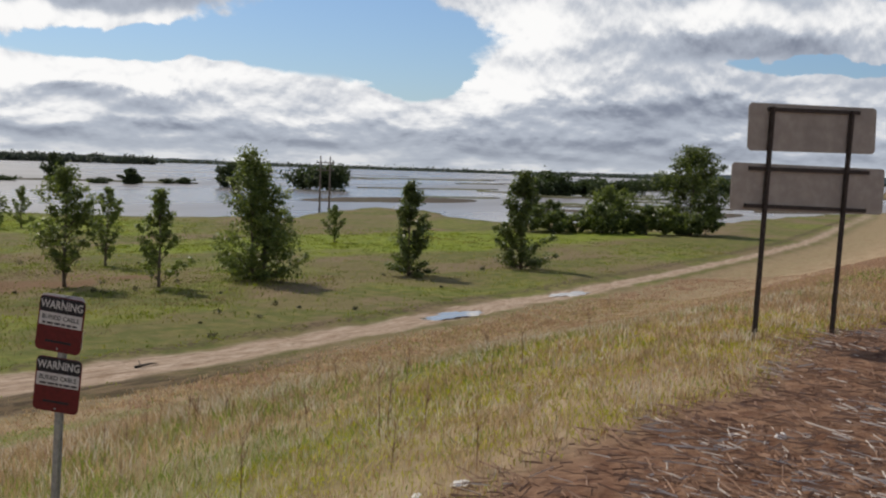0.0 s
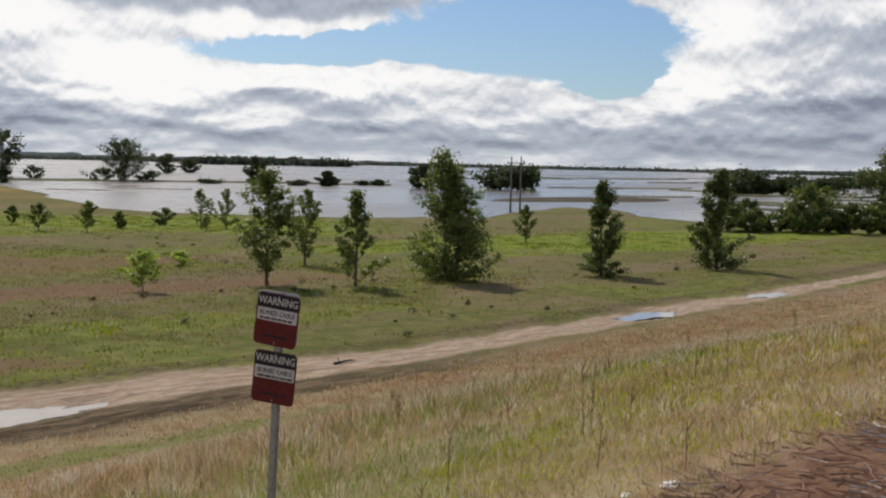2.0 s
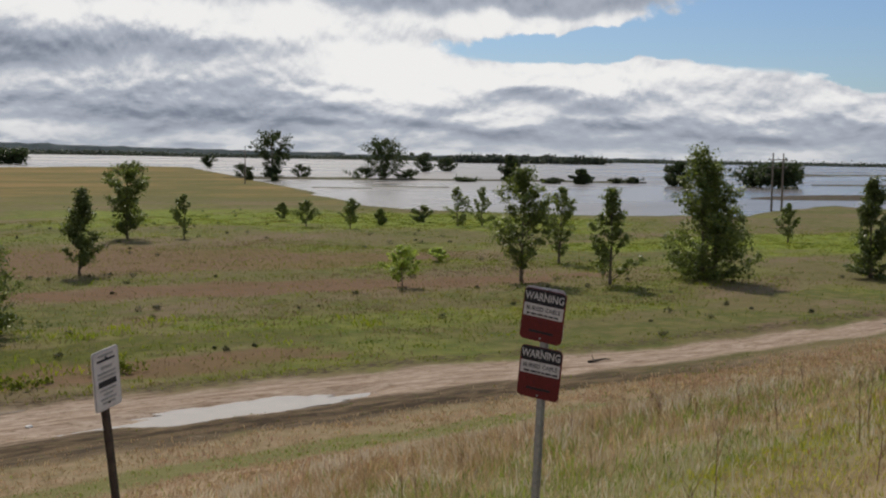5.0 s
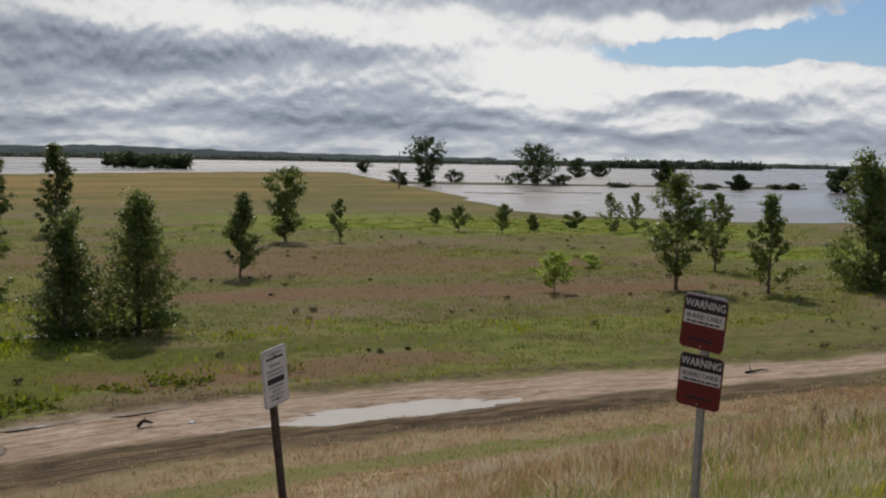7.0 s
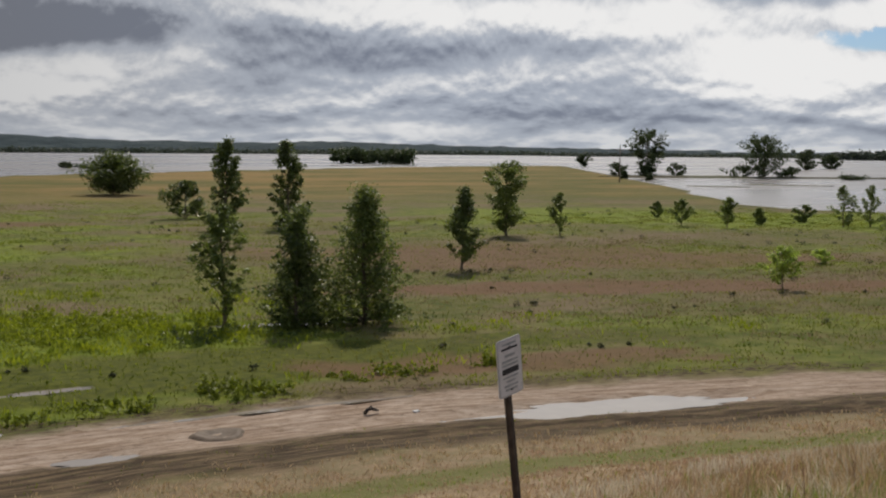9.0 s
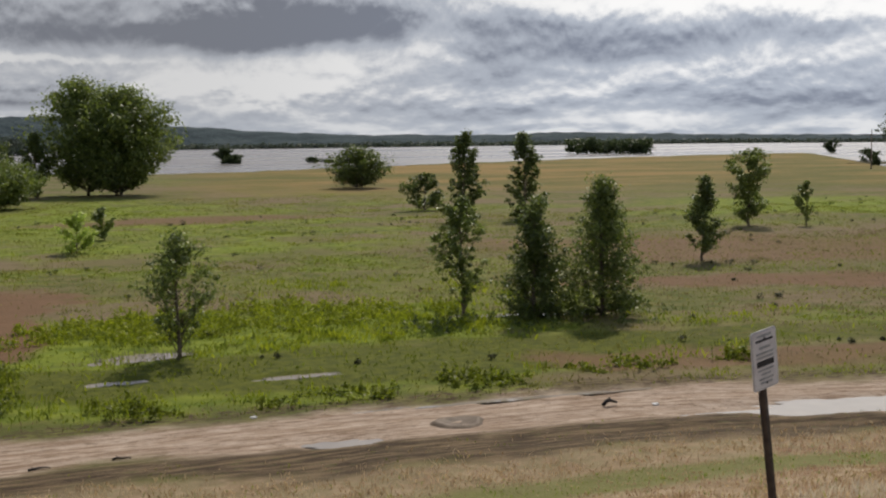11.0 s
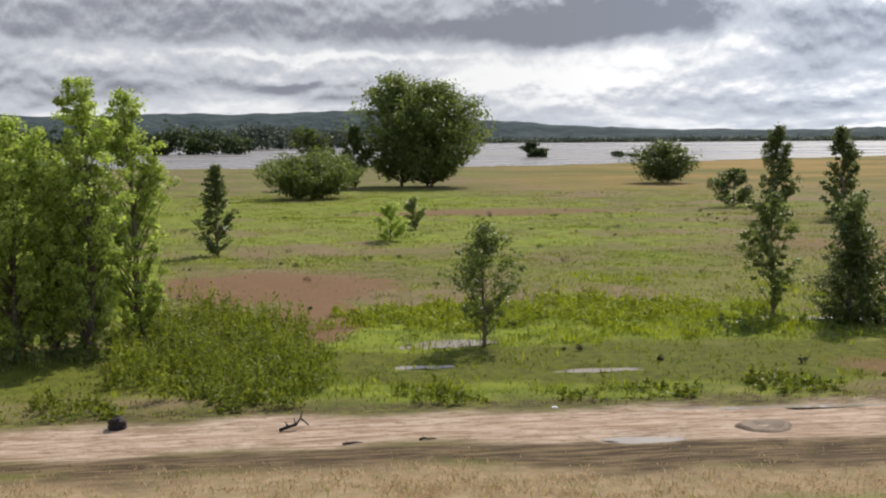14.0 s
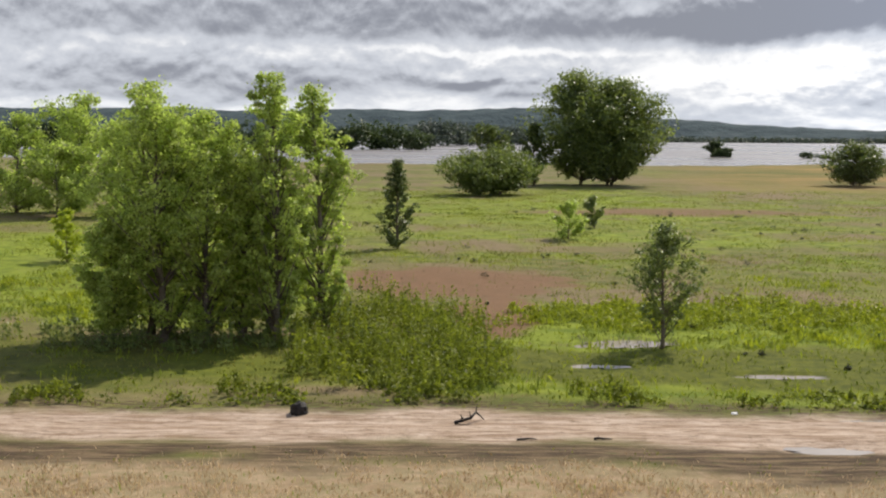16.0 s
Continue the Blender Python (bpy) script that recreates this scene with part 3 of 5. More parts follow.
def tree(name, x, y, h, w, style, leaf_mat, seed, label, count=2500, leaf=0.16, limbs=22, category="tree", group="", stems=1, sink=0.05):
    rs, r = np.random.RandomState(seed), random.Random(seed)
    z = one_z(x, y) - sink
    if z < WATER_Z - sink:
        z = max(z, WATER_Z - 0.6)
    root = new(name, None)
    root.location = (x, y, z)
    prof = np.array(PROFILES[style])
    limbs, rise = int(limbs * 1.7), 0.08 if style in ("pyramid", "cone", "spire") else 0.4
    w = w * 1.12
    V, F, cen, spr = [], [], [], []

    def grow(points, radii):
        v, f = tube(points, radii, 6)
        o = len(V)
        V.extend(v)
        F.extend(tuple(i + o for i in q) for q in f)

    for sidx in range(stems):
        bx = Vector((r.uniform(-1, 1), r.uniform(-1, 1), 0)) * (0.0 if stems == 1 else w * 0.18)
        lean = Vector((r.uniform(-0.025, 0.025), r.uniform(-0.025, 0.025), 0)) + bx * 0.12 / max(h, 1) * 2
        top = h * (1 if sidx == 0 else r.uniform(0.75, 0.97))
        pts = [bx + Vector((lean.x * top * u + 0.010 * h * math.sin(5 * u + seed), lean.y * top * u + 0.010 * h * math.cos(4 * u + seed), top * u)) for u in (0, 0.06, 0.2, 0.4, 0.6, 0.8, 0.97)]
        pts[0] = bx.copy()
        r0 = max(0.02, h * 0.016) * (1 if stems == 1 else 0.75)
        grow(pts, [r0 * 1.35, r0, r0 * 0.85, r0 * 0.65, r0 * 0.45, r0 * 0.26, r0 * 0.08])
        for k in range(limbs):
            u = prof[0, 0] + (1 - prof[0, 0]) * ((k + r.random()) / limbs) ** 0.9
            u = min(u, 0.98)
            reach = np.interp(u, prof[:, 0], prof[:, 1]) * w / 2 * r.uniform(0.55, 1.15)
            i = min(int(u * 6), 5)
            base_u = max(0.03, u - 0.12 - 0.14 * r.random())
            base = Vector((lean.x * top * base_u, lean.y * top * base_u, top * base_u)) + bx + Vector((0.010 * h * math.sin(5 * base_u + seed), 0.010 * h * math.cos(4 * base_u + seed), 0))
            a = r.uniform(0, 6.283)
            tip = bx + Vector((lean.x * top * u + reach * math.cos(a), lean.y * top * u + reach * math.sin(a), top * u + reach * rise * (1 - u)))
            mid = base.lerp(tip, 0.5) + Vector((0, 0, -0.05 * reach))
            rr = max(0.006, r0 * 0.42 * (1 - 0.7 * u))
            grow([base, mid, tip], [rr, rr * 0.6, rr * 0.15])
            for q in (0.45, 0.75, 1.0):
                cpt = base.lerp(tip, q)
                cen.append(cpt)
                spr.append((0.045 + 0.08 * r.random()) * max(w * 0.6, 0.3) * (0.8 + 0.4 * q))
        cen.append(pts[-1])
        spr.append(0.06 * w)
    tr = from_arrays("trunk", V, F, BARK, root, True)
    lv = leaves(rs, np.array([tuple(q) for q in cen]), np.array(spr), leaf * 0.9, int(count * 2.9))
    lv[:, :, 2] = np.maximum(lv[:, :, 2], 0.02)
    quads_mesh("crown", lv, leaf_mat, root)
    tagged(root, label, category, group)
    return root


YOUNG = "young cottonwoods in the meadow"
# beside the far part of the track
tree("young_tree", 60.0, 39.5, 7.0, 3.7, "clear_stem", LEAF, 11, "young cottonwood with a clear stem in meadow", 2800, 0.20, 24, group=YOUNG)
tree("young_tree", 72.3, 44.4, 5.5, 2.6, "clear_stem", LEAF, 12, "slender pale young cottonwood behind another", 1300, 0.20, 16, group=YOUNG)
tree("young_tree", 61.8, 34.4, 5.8, 3.1, "cone", LEAF, 13, "thin young cottonwood with an open crown", 1600, 0.20, 18, group=YOUNG)
tree("young_tree", 69.2, 31.2, 8.3, 4.9, "pyramid", LEAF, 14, "broad dense young cottonwood leafy to the ground", 6500, 0.21, 34, group=YOUNG, stems=2)
tree("young_tree", 108.3, 41.4, 3.7, 2.2, "clear_stem", LEAF, 15, "small sapling near the shore", 900, 0.2, 12, group=YOUNG)
tree("young_tree", 79.1, 24.6, 6.6, 3.5, "pyramid", LEAF_DARK, 16, "dense dark young cottonwood, narrow and pointed", 2800, 0.22, 28, group=YOUNG)
tree("young_tree", 89.2, 18.7, 7.6, 4.2, "pyramid", LEAF_DARK, 17, "dense young cottonwood beside the dirt track", 4200, 0.22, 28, group=YOUNG)
tree("tree", 158.9, 10.6, 11.6, 8.2, "round", LEAF_DARK, 18, "tall full-crowned tree at the end of the hedge", 6500, 0.34, 40)
# meadow middle
for k, (x, y, h, wd, st) in enumerate([(68.9, 80.8, 3.9, 2.0, "clear_stem"), (95.2, 95.1, 2.0, 1.5, "clear_stem"), (89.0, 85.4, 2.8, 2.3, "clear_stem"), (91.0, 81.1, 3.1, 2.2, "clear_stem"),
                                       (97.1, 82.1, 1.8, 1.5, "cottonwood"), (103.5, 76.6, 4.3, 2.7, "cottonwood"), (106.4, 75.4, 4.3, 2.8, "cottonwood")]):
    tree("sapling", x, y, h, wd, st, LEAF, 30 + k, "small cottonwood sapling standing in the grass", 700, 0.22, 12, group="saplings in the meadow")
tree("bush", 105.7, 83.2, 1.9, 2.4, "round", LEAF_DARK, 40, "dark rounded bush in the meadow", 700, 0.24, 12, category="bush")
tree("shrub", 52.7, 42.9, 2.4, 2.0, "clear_stem", LEAF_FRESH, 41, "yellow-green shrub on a thin stem", 900, 0.17, 12, category="shrub")
tree("shrub", 67.3, 51.4, 1.0, 1.7, "round", LEAF_FRESH, 42, "low fresh green shrub in grass", 350, 0.2, 8, category="shrub")
tree("young_tree", 64.4, 82.9, 6.6, 4.4, "oak", LEAF, 43, "young tree with a wide top and bare stem", 2600, 0.24, 24, group=YOUNG)
tree("young_tree", 43.3, 60.3, 5.3, 2.9, "cone", LEAF_DARK, 44, "dark cone-shaped young tree on a stem", 2400, 0.18, 24, group=YOUNG)
tree("young_tree", 20.8, 46.2, 5.3, 2.1, "clear_stem", LEAF, 45, "thin light-crowned young cottonwood in wet grass", 2300, 0.14, 24, group=YOUNG)
tree("young_tree", 22.8, 44.6, 5.2, 3.3, "pyramid", LEAF_DARK, 46, "dense dark young cottonwood in wet grass", 5200, 0.15, 34, group=YOUNG, stems=2)
tree("young_tree", 26.4, 43.8, 6.0, 3.6, "pyramid", LEAF, 47, "broad young cottonwood standing in shallow water", 4800, 0.15, 32, group=YOUNG, stems=2)
tree("young_tree", 45.3, 100.1, 8.5, 4.3, "pyramid", LEAF_DARK, 48, "tall narrow cottonwood far in the meadow", 3000, 0.26, 26, group=YOUNG)
tree("young_tree", 52.1, 100.8, 8.4, 4.1, "pyramid", LEAF_DARK, 49, "tall pointed cottonwood far in the meadow", 3000, 0.26, 26, group=YOUNG)
tree("bush", 49.6, 120.1, 4.1, 4.2, "round", LEAF_DARK, 50, "dark bush at the edge of the field", 1300, 0.3, 16, category="bush")
tree("bush", 66.0, 186.8, 6.9, 10.0, "round", LEAF_DARK, 51, "large round dark bush alone in a field", 3800, 0.42, 26, category="bush", stems=3)
# opposite the camera's last bearing
tree("young_tree", 7.7, 41.3, 4.5, 2.7, "clear_stem", LEAF, 52, "young tree standing beside shallow water", 1900, 0.13, 30, group=YOUNG)
tree("young_tree", -3.0, 77.8, 5.9, 2.8, "spire", LEAF_DARK, 53, "narrow pointed dark young tree in meadow", 1900, 0.2, 26, group=YOUNG)
tree("shrub", 9.2, 86.4, 2.9, 2.6, "round", LEAF_FRESH, 54, "fresh green shrub in the meadow", 1000, 0.2, 14, category="shrub")
tree("shrub", 12.4, 96.7, 2.6, 2.0, "cottonwood", LEAF, 55, "small upright shrub beside another", 700, 0.22, 12, category="shrub")
tree("willow_bush", 5.4, 150.3, 5.9, 9.3, "round", LEAF_WILLOW, 56, "wide grey-green willow thicket", 6500, 0.4, 30, category="bush", stems=5)
tree("tree", 6.9, 178.0, 9.3, 6.4, "oak", LEAF_DARK, 57, "dark rounded tree behind the willow", 2400, 0.42, 24)
tree("tree", 14.0, 183.4, 9.6, 5.0, "cottonwood", LEAF_DARK, 58, "narrow dark tree beside a big cottonwood", 2400, 0.42, 24)
tree("tree", 23.5, 185.4, 17.6, 15.0, "big", LEAF, 59, "huge full-crowned cottonwood at the water", 20000, 0.5, 60, stems=3)
# grove by the track
for k, (x, y, h, wd) in enumerate([(-10.9, 43.8, 9.4, 3.7), (-10.0, 42.1, 9.0, 3.8), (-8.5, 42.4, 8.4, 3.6), (-7.2, 42.9, 7.2, 3.0), (-5.9, 42.3, 9.7, 2.7), (-4.6, 44.2, 9.4, 2.7), (-9.3, 44.8, 8.2, 3.6), (-11.9, 42.6, 4.4, 2.4), (-6.6, 44.4, 6.2, 3.0)]):
    tree("grove_tree", x, y, h, wd, "grove", LEAF_FRESH, 70 + k, "slender cottonwood in a dense grove beside the track", 6800, 0.13, 36, group="cottonwood grove")
for k, (x, y, h, wd) in enumerate([(-39.7, 109.9, 9.2, 8.0), (-34.9, 112.9, 11.2, 7.4), (-34.4, 105.0, 6.6, 7.0), (-29.0, 108, 8.6, 6.0), (-46.0, 112, 9.5, 8.0), (-25.5, 116, 9.0, 6.0)]):
    tree("tree", x, y, h, wd, "oak" if k % 2 else "round", LEAF_FRESH, 80 + k, "full green tree in a row behind the grove", 3600, 0.3, 26, group="trees behind the grove")
tree("shrub", -22.0, 68.9, 3.1, 2.3, "cottonwood", LEAF_YELLOW, 90, "bright yellow-green shrub behind the grove", 1100, 0.18, 14, category="shrub")

# hedge by the shore and far trees
for k in range(13):
    u = k / 12
    tree("hedge_bush", 146.5 + 9 * u + 2.5 * math.sin(k * 2.1), 29.5 - 21 * u, 3.0 + 0.9 * math.sin(k * 1.7), 4.6, "round", LEAF_DARK if k % 3 else LEAF, 100 + k, "dense dark hedge bush along the shore", 700, 0.42, 12,
         category="bush", group="hedge along the shore")
tree("bush", 152.5, 21.5, 6.0, 6.6, "round", LEAF_WILLOW, 120, "tall pale green willow bush in the hedge", 2200, 0.36, 22, category="bush", stems=2)
SPIT = worn("drowned_field_soil", (0.075, 0.065, 0.035), (0.10, 0.11, 0.04), 0.05, 0.95, 0.0, 0.05)


def spit(x0, y0, x1, y1, wide, high, seed, label="low drowned strip of grassy land in flood water"):
    """A long low bank just above the water."""
    r = random.Random(seed)
    d = Vector((x1 - x0, y1 - y0, 0))
    m = 26
    nrm = Vector((-d.y, d.x, 0)).normalized()
    V, F, ph = [], [], r.uniform(0, 6)
    for i in range(m):
        u = i / (m - 1)
        w = wide * min(1.0, 5 * u + 0.05, 5 * (1 - u) + 0.05) * (0.7 + 0.3 * math.sin(9 * u + ph) + 0.2 * math.sin(23 * u + ph))
        c = Vector((x0, y0, WATER_Z)) + d * u + nrm * (math.sin(6 * u + ph) * wide * 0.4)
        for k, z in ((-1.0, -0.15), (-0.6, 0.6), (0.0, 1.0), (0.6, 0.6), (1.0, -0.15)):
            V.append(c + nrm * (w * k) + Vector((0, 0, z * high * (0.8 + 0.3 * r.random()))))
    for i in range(m - 1):
        for k in range(4):
            F.append((i * 5 + k, (i + 1) * 5 + k, (i + 1) * 5 + k + 1, i * 5 + k + 1))
    return tagged(from_arrays("ground_spit", V, F, SPIT, None, True), label, "land", kind="structure")


for k, (x0, y0, x1, y1, wd, hh) in enumerate([(250, 276, 332, 227, 5, 0.5), (328, 229, 358, 186, 5, 0.6), (249, 92, 256, 84, 3, 0.3), (396, 142, 467, 107, 5, 0.45), (304, 94, 325, 74, 4, 0.35), (350, 137, 349, 130, 3, 0.4), (615, 169, 653, 151, 8, 0.6),
                                              (695, 266, 864, 200, 12, 0.8), (416, 105, 416, 76, 6, 0.5), (364, 72, 388, 33, 7, 0.6), (341, 45, 343, 28, 6, 0.4), (270, 57, 278, 20, 4, 0.4), (206, 196, 213, 183, 2.5, 0.18),
                                              (231, 199, 239, 180, 2.5, 0.18), (418, 77, 442, 43, 8, 0.6), (582, 269, 610, 234, 7, 0.5), (268, 292, 300, 262, 6, 0.5), (290, 60, 300, 10, 5, 0.4)]):
    spit(x0, y0, x1, y1, wd, hh, k)
FAR_TREES = [(299.6, 251.8, 14.0, 15.5, "oak", "large spreading oak on a flooded spit"), (277.6, 282.3, 16.0, 13.0, "oak", "tall open-crowned oak on a flooded spit"),
             (472.2, 371.1, 10.3, 10.5, "round", "round tree standing in flood water"), (516.4, 390.1, 7.8, 9.0, "round", "round tree standing in flood water"),
             (323.4, 217.6, 9.2, 7.2, "round", "dark tree on a flooded spit"), (318.2, 187.9, 5.2, 6.0, "cottonwood", "small pointed tree on a flooded spit"),
             (438.3, 494.7, 7.0, 7.0, "oak", "small lone tree at the far shore"), (331.1, 161.5, 8.0, 8.6, "round", "dark round tree on a flooded spit"),
             (115.3, 485.8, 4.2, 8.0, "round", "dark bush on a flooded islet"), (112.5, 492, 7.0, 6.5, "oak", "bare thin-crowned tree on a flooded islet")]
for k, (x, y, h, wd, st, lab) in enumerate(FAR_TREES):
    tree("far_tree", x, y, h, wd, st, LEAF_FAR, 140 + k, lab, 1500, 0.75, 26, sink=0.3)
for k, (x, y, h, wd) in enumerate([(268, 286, 4.2, 7.0), (286, 277, 5.0, 6.0), (275, 279, 3.6, 6.0), (293, 256, 4.6, 9.0), (304, 246, 4.0, 8.0), (343, 189, 2.2, 5), (349, 186, 2.6, 5), (335, 196, 2.0, 4.5), (314, 196, 2.2, 6), (305, 222, 1.6, 8),
                                    (144.5, 471.5, 3.0, 6.0), (152, 470, 1.8, 9.0), (236, 249, 2.6, 2.4), (240, 243, 2.4, 2.2)]):
    tree("far_bush", x, y, h, wd, "round", LEAF_FAR, 160 + k, "dark low bush at the flood water", 500, 0.6, 12, category="bush", group="bushes on the flooded spit", sink=0.3)


# leaf tints greyed and paled to carry the haze before the farthest woods
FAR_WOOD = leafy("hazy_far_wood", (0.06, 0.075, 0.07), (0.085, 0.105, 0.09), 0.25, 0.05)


def woods(name, places, label, mat=LEAF_FAR, seed=1, leaf=1.3, per=260):
    """Far trees that nobody could count: crowns of leaf clumps in one mesh."""
    rs, out = np.random.RandomState(seed), []
    for x, y, h, wd in places:
        z = max(one_z(x, y), WATER_Z)
        m = 9
        c = np.stack([x + rs.normal(0, wd * 0.2, m), y + rs.normal(0, wd * 0.2, m), z + h * rs.uniform(0.2, 0.82, m)], 1)
        out.append(leaves(rs, c, np.full(m, 0.15 * h + 0.07 * wd), leaf * 0.85, int(per * 2.2)))
    v = np.concatenate(out)
    v[:, :, 2] = np.maximum(v[:, :, 2], WATER_Z - 0.2)
    return tagged(quads_mesh(name, v, mat), label, "woods", kind="stuff")


rw = random.Random(5)


def row(a0, a1, d0, d1, n, h0, h1, wd):
    out = []
    for k in range(n):
        u = (k + rw.random()) / n
        a, d = radians(a0 + (a1 - a0) * u), d0 + (d1 - d0) * u + rw.uniform(-0.03, 0.03) * d0
        out.append((d * math.sin(a), d * math.cos(a), rw.uniform(h0, h1), wd * rw.uniform(0.8, 1.3)))
    return out


woods("far_woods", row(67.3, 69.4, 372, 376, 9, 7.0, 9.0, 6.5), "dark clump of trees standing in flood water", seed=2)
woods("far_woods", row(78.6, 83.6, 385, 420, 20, 5.0, 8.0, 7.5) + row(78.4, 79.6, 380, 384, 4, 7.5, 9.0, 6), "dark wood on the far side of the flood", seed=3)
woods("far_woods", row(83.6, 93.0, 640, 620, 40, 5.0, 8.0, 12), "line of far trees along the flood", seed=4, leaf=1.8)
woods("far_woods", row(29.4, 33.2, 715, 715, 20, 7, 11.5, 10), "dark farm grove standing in flood water", seed=5, leaf=1.6)
woods("far_woods", row(-30, -1.0, 560, 700, 75, 7, 18, 20), "dark riverside wood under the hills", seed=6, leaf=2.4, per=220)
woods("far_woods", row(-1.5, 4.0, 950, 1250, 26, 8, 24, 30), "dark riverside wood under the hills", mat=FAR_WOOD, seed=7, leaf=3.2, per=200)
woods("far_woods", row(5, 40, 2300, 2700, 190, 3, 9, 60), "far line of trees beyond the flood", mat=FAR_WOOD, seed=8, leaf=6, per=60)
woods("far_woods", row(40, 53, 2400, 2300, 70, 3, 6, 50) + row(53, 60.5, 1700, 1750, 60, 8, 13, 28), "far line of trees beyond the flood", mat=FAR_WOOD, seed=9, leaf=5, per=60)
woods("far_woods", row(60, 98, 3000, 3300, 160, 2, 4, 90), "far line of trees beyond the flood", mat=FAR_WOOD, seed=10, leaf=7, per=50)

HILL, n, b, o = material("hazed_wooded_hill", 0.95, 0.0, 0.05)
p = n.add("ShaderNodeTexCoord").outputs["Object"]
# blue-grey of distance: the haze over the hills is mixed into their colour
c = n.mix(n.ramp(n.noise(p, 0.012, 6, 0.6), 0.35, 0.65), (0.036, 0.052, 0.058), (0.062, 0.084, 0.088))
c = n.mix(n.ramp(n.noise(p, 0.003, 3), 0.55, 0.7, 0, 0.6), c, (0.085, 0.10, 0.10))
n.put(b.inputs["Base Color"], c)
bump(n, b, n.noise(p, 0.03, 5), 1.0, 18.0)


def ridge(name, az_h, dist, depth, seed, label):
    """A long wooded ridge standing round the flood plain."""
    rs = np.random.RandomState(seed)
    az = np.linspace(az_h[0][0], az_h[-1][0], 260)
    hh = np.interp(az, [q[0] for q in az_h], [q[1] for q in az_h])
    hh = hh * (1 + 0.06 * waves(az, az * 0, 5, seed)) + np.abs(rs.normal(0, 1.0, az.shape)) * 1.5
    V = []
    for a, h in zip(az, hh):
        for k, (dd, u) in enumerate(((0, -0.05), (0.15, 0.35), (0.35, 0.75), (0.6, 1.0), (1.0, 0.2))):
            d = dist + depth * dd
            V.append((d * math.sin(radians(a)), d * math.cos(radians(a)), h * u + rs.uniform(-1, 1) * h * 0.02 * (0 < k < 4)))
    m = 5
    F = [(i * m + j, (i + 1) * m + j, (i + 1) * m + j + 1, i * m + j + 1) for i in range(len(az) - 1) for j in range(m - 1)]
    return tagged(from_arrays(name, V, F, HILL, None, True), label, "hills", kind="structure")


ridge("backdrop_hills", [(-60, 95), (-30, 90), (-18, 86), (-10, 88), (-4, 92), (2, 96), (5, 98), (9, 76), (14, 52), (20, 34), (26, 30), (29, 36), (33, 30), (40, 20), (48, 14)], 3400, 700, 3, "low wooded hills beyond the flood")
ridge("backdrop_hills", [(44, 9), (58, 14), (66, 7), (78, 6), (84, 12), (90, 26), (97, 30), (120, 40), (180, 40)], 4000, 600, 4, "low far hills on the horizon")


# ---- signs ----
def part(name, bm, mat, parent, label=""):
    me = bpy.data.meshes.new(name)
    bm.to_mesh(me)
    bm.free()
    me.materials.append(mat)
    ob = new(name, me)
    ob.parent = parent
    if label:
        ob["label"] = label
    return ob


def plate(w, h, d, corner, m=None):
    """A flat plate with rounded corners in the xz plane, its face at y = -d/2."""
    bm = bmesh.new()
    pts = []
    for cx, cz, a0 in ((w / 2 - corner, h / 2 - corner, 0), (-w / 2 + corner, h / 2 - corner, 90), (-w / 2 + corner, -h / 2 + corner, 180), (w / 2 - corner, -h / 2 + corner, 270)):
        for k in range(5):
            a = radians(a0 + 22.5 * k)
            pts.append((cx + corner * math.cos(a), cz + corner * math.sin(a)))
    f = [bm.verts.new((x, -d / 2, z)) for x, z in pts]
    k = [bm.verts.new((x, d / 2, z)) for x, z in pts]
    bm.faces.new(f[::-1])
    bm.faces.new(k)
    for i in range(len(pts)):
        j = (i + 1) % len(pts)
        bm.faces.new((f[i], f[j], k[j], k[i]))
    bmesh.ops.recalc_face_normals(bm, faces=bm.faces)
    if m is not None:
        bmesh.ops.transform(bm, matrix=m, verts=bm.verts)
    return bm


def box(w, d, h, m=None, edge=0.0):
    bm = bmesh.new()
    bmesh.ops.create_cube(bm, size=1, matrix=Matrix.Diagonal((w, d, h, 1)))
    if edge:
        bmesh.ops.bevel(bm, geom=bm.edges[:], offset=edge, segments=1, affect="EDGES")
    if m is not None:
        bmesh.ops.transform(bm, matrix=m, verts=bm.verts)
    return bm


def channel(length, w, d, t, m=None):
    """A steel post of U section standing on z = 0, open towards +y."""
    bm = bmesh.new()
    prof = [(-w / 2 - w * 0.3, d), (-w / 2, d), (-w / 2 + t, 0), (w / 2 - t, 0), (w / 2, d), (w / 2 + w * 0.3, d), (w / 2 + w * 0.3, d - t), (w / 2 + t * 0.4, d - t), (w / 2 - t * 0.6, -t), (-w / 2 + t * 0.6, -t), (-w / 2 - t * 0.4, d - t), (-w / 2 - w * 0.3, d - t)]
    lo = [bm.verts.new((x, y, 0)) for x, y in prof]
    hi = [bm.verts.new((x, y, length)) for x, y in prof]
    for i in range(len(prof)):
        j = (i + 1) % len(prof)
        bm.faces.new((lo[i], lo[j], hi[j], hi[i]))
    bm.faces.new(hi)
    bm.faces.new(lo[::-1])
    bmesh.ops.recalc_face_normals(bm, faces=bm.faces)
    if m is not None:
        bmesh.ops.transform(bm, matrix=m, verts=bm.verts)
    return bm


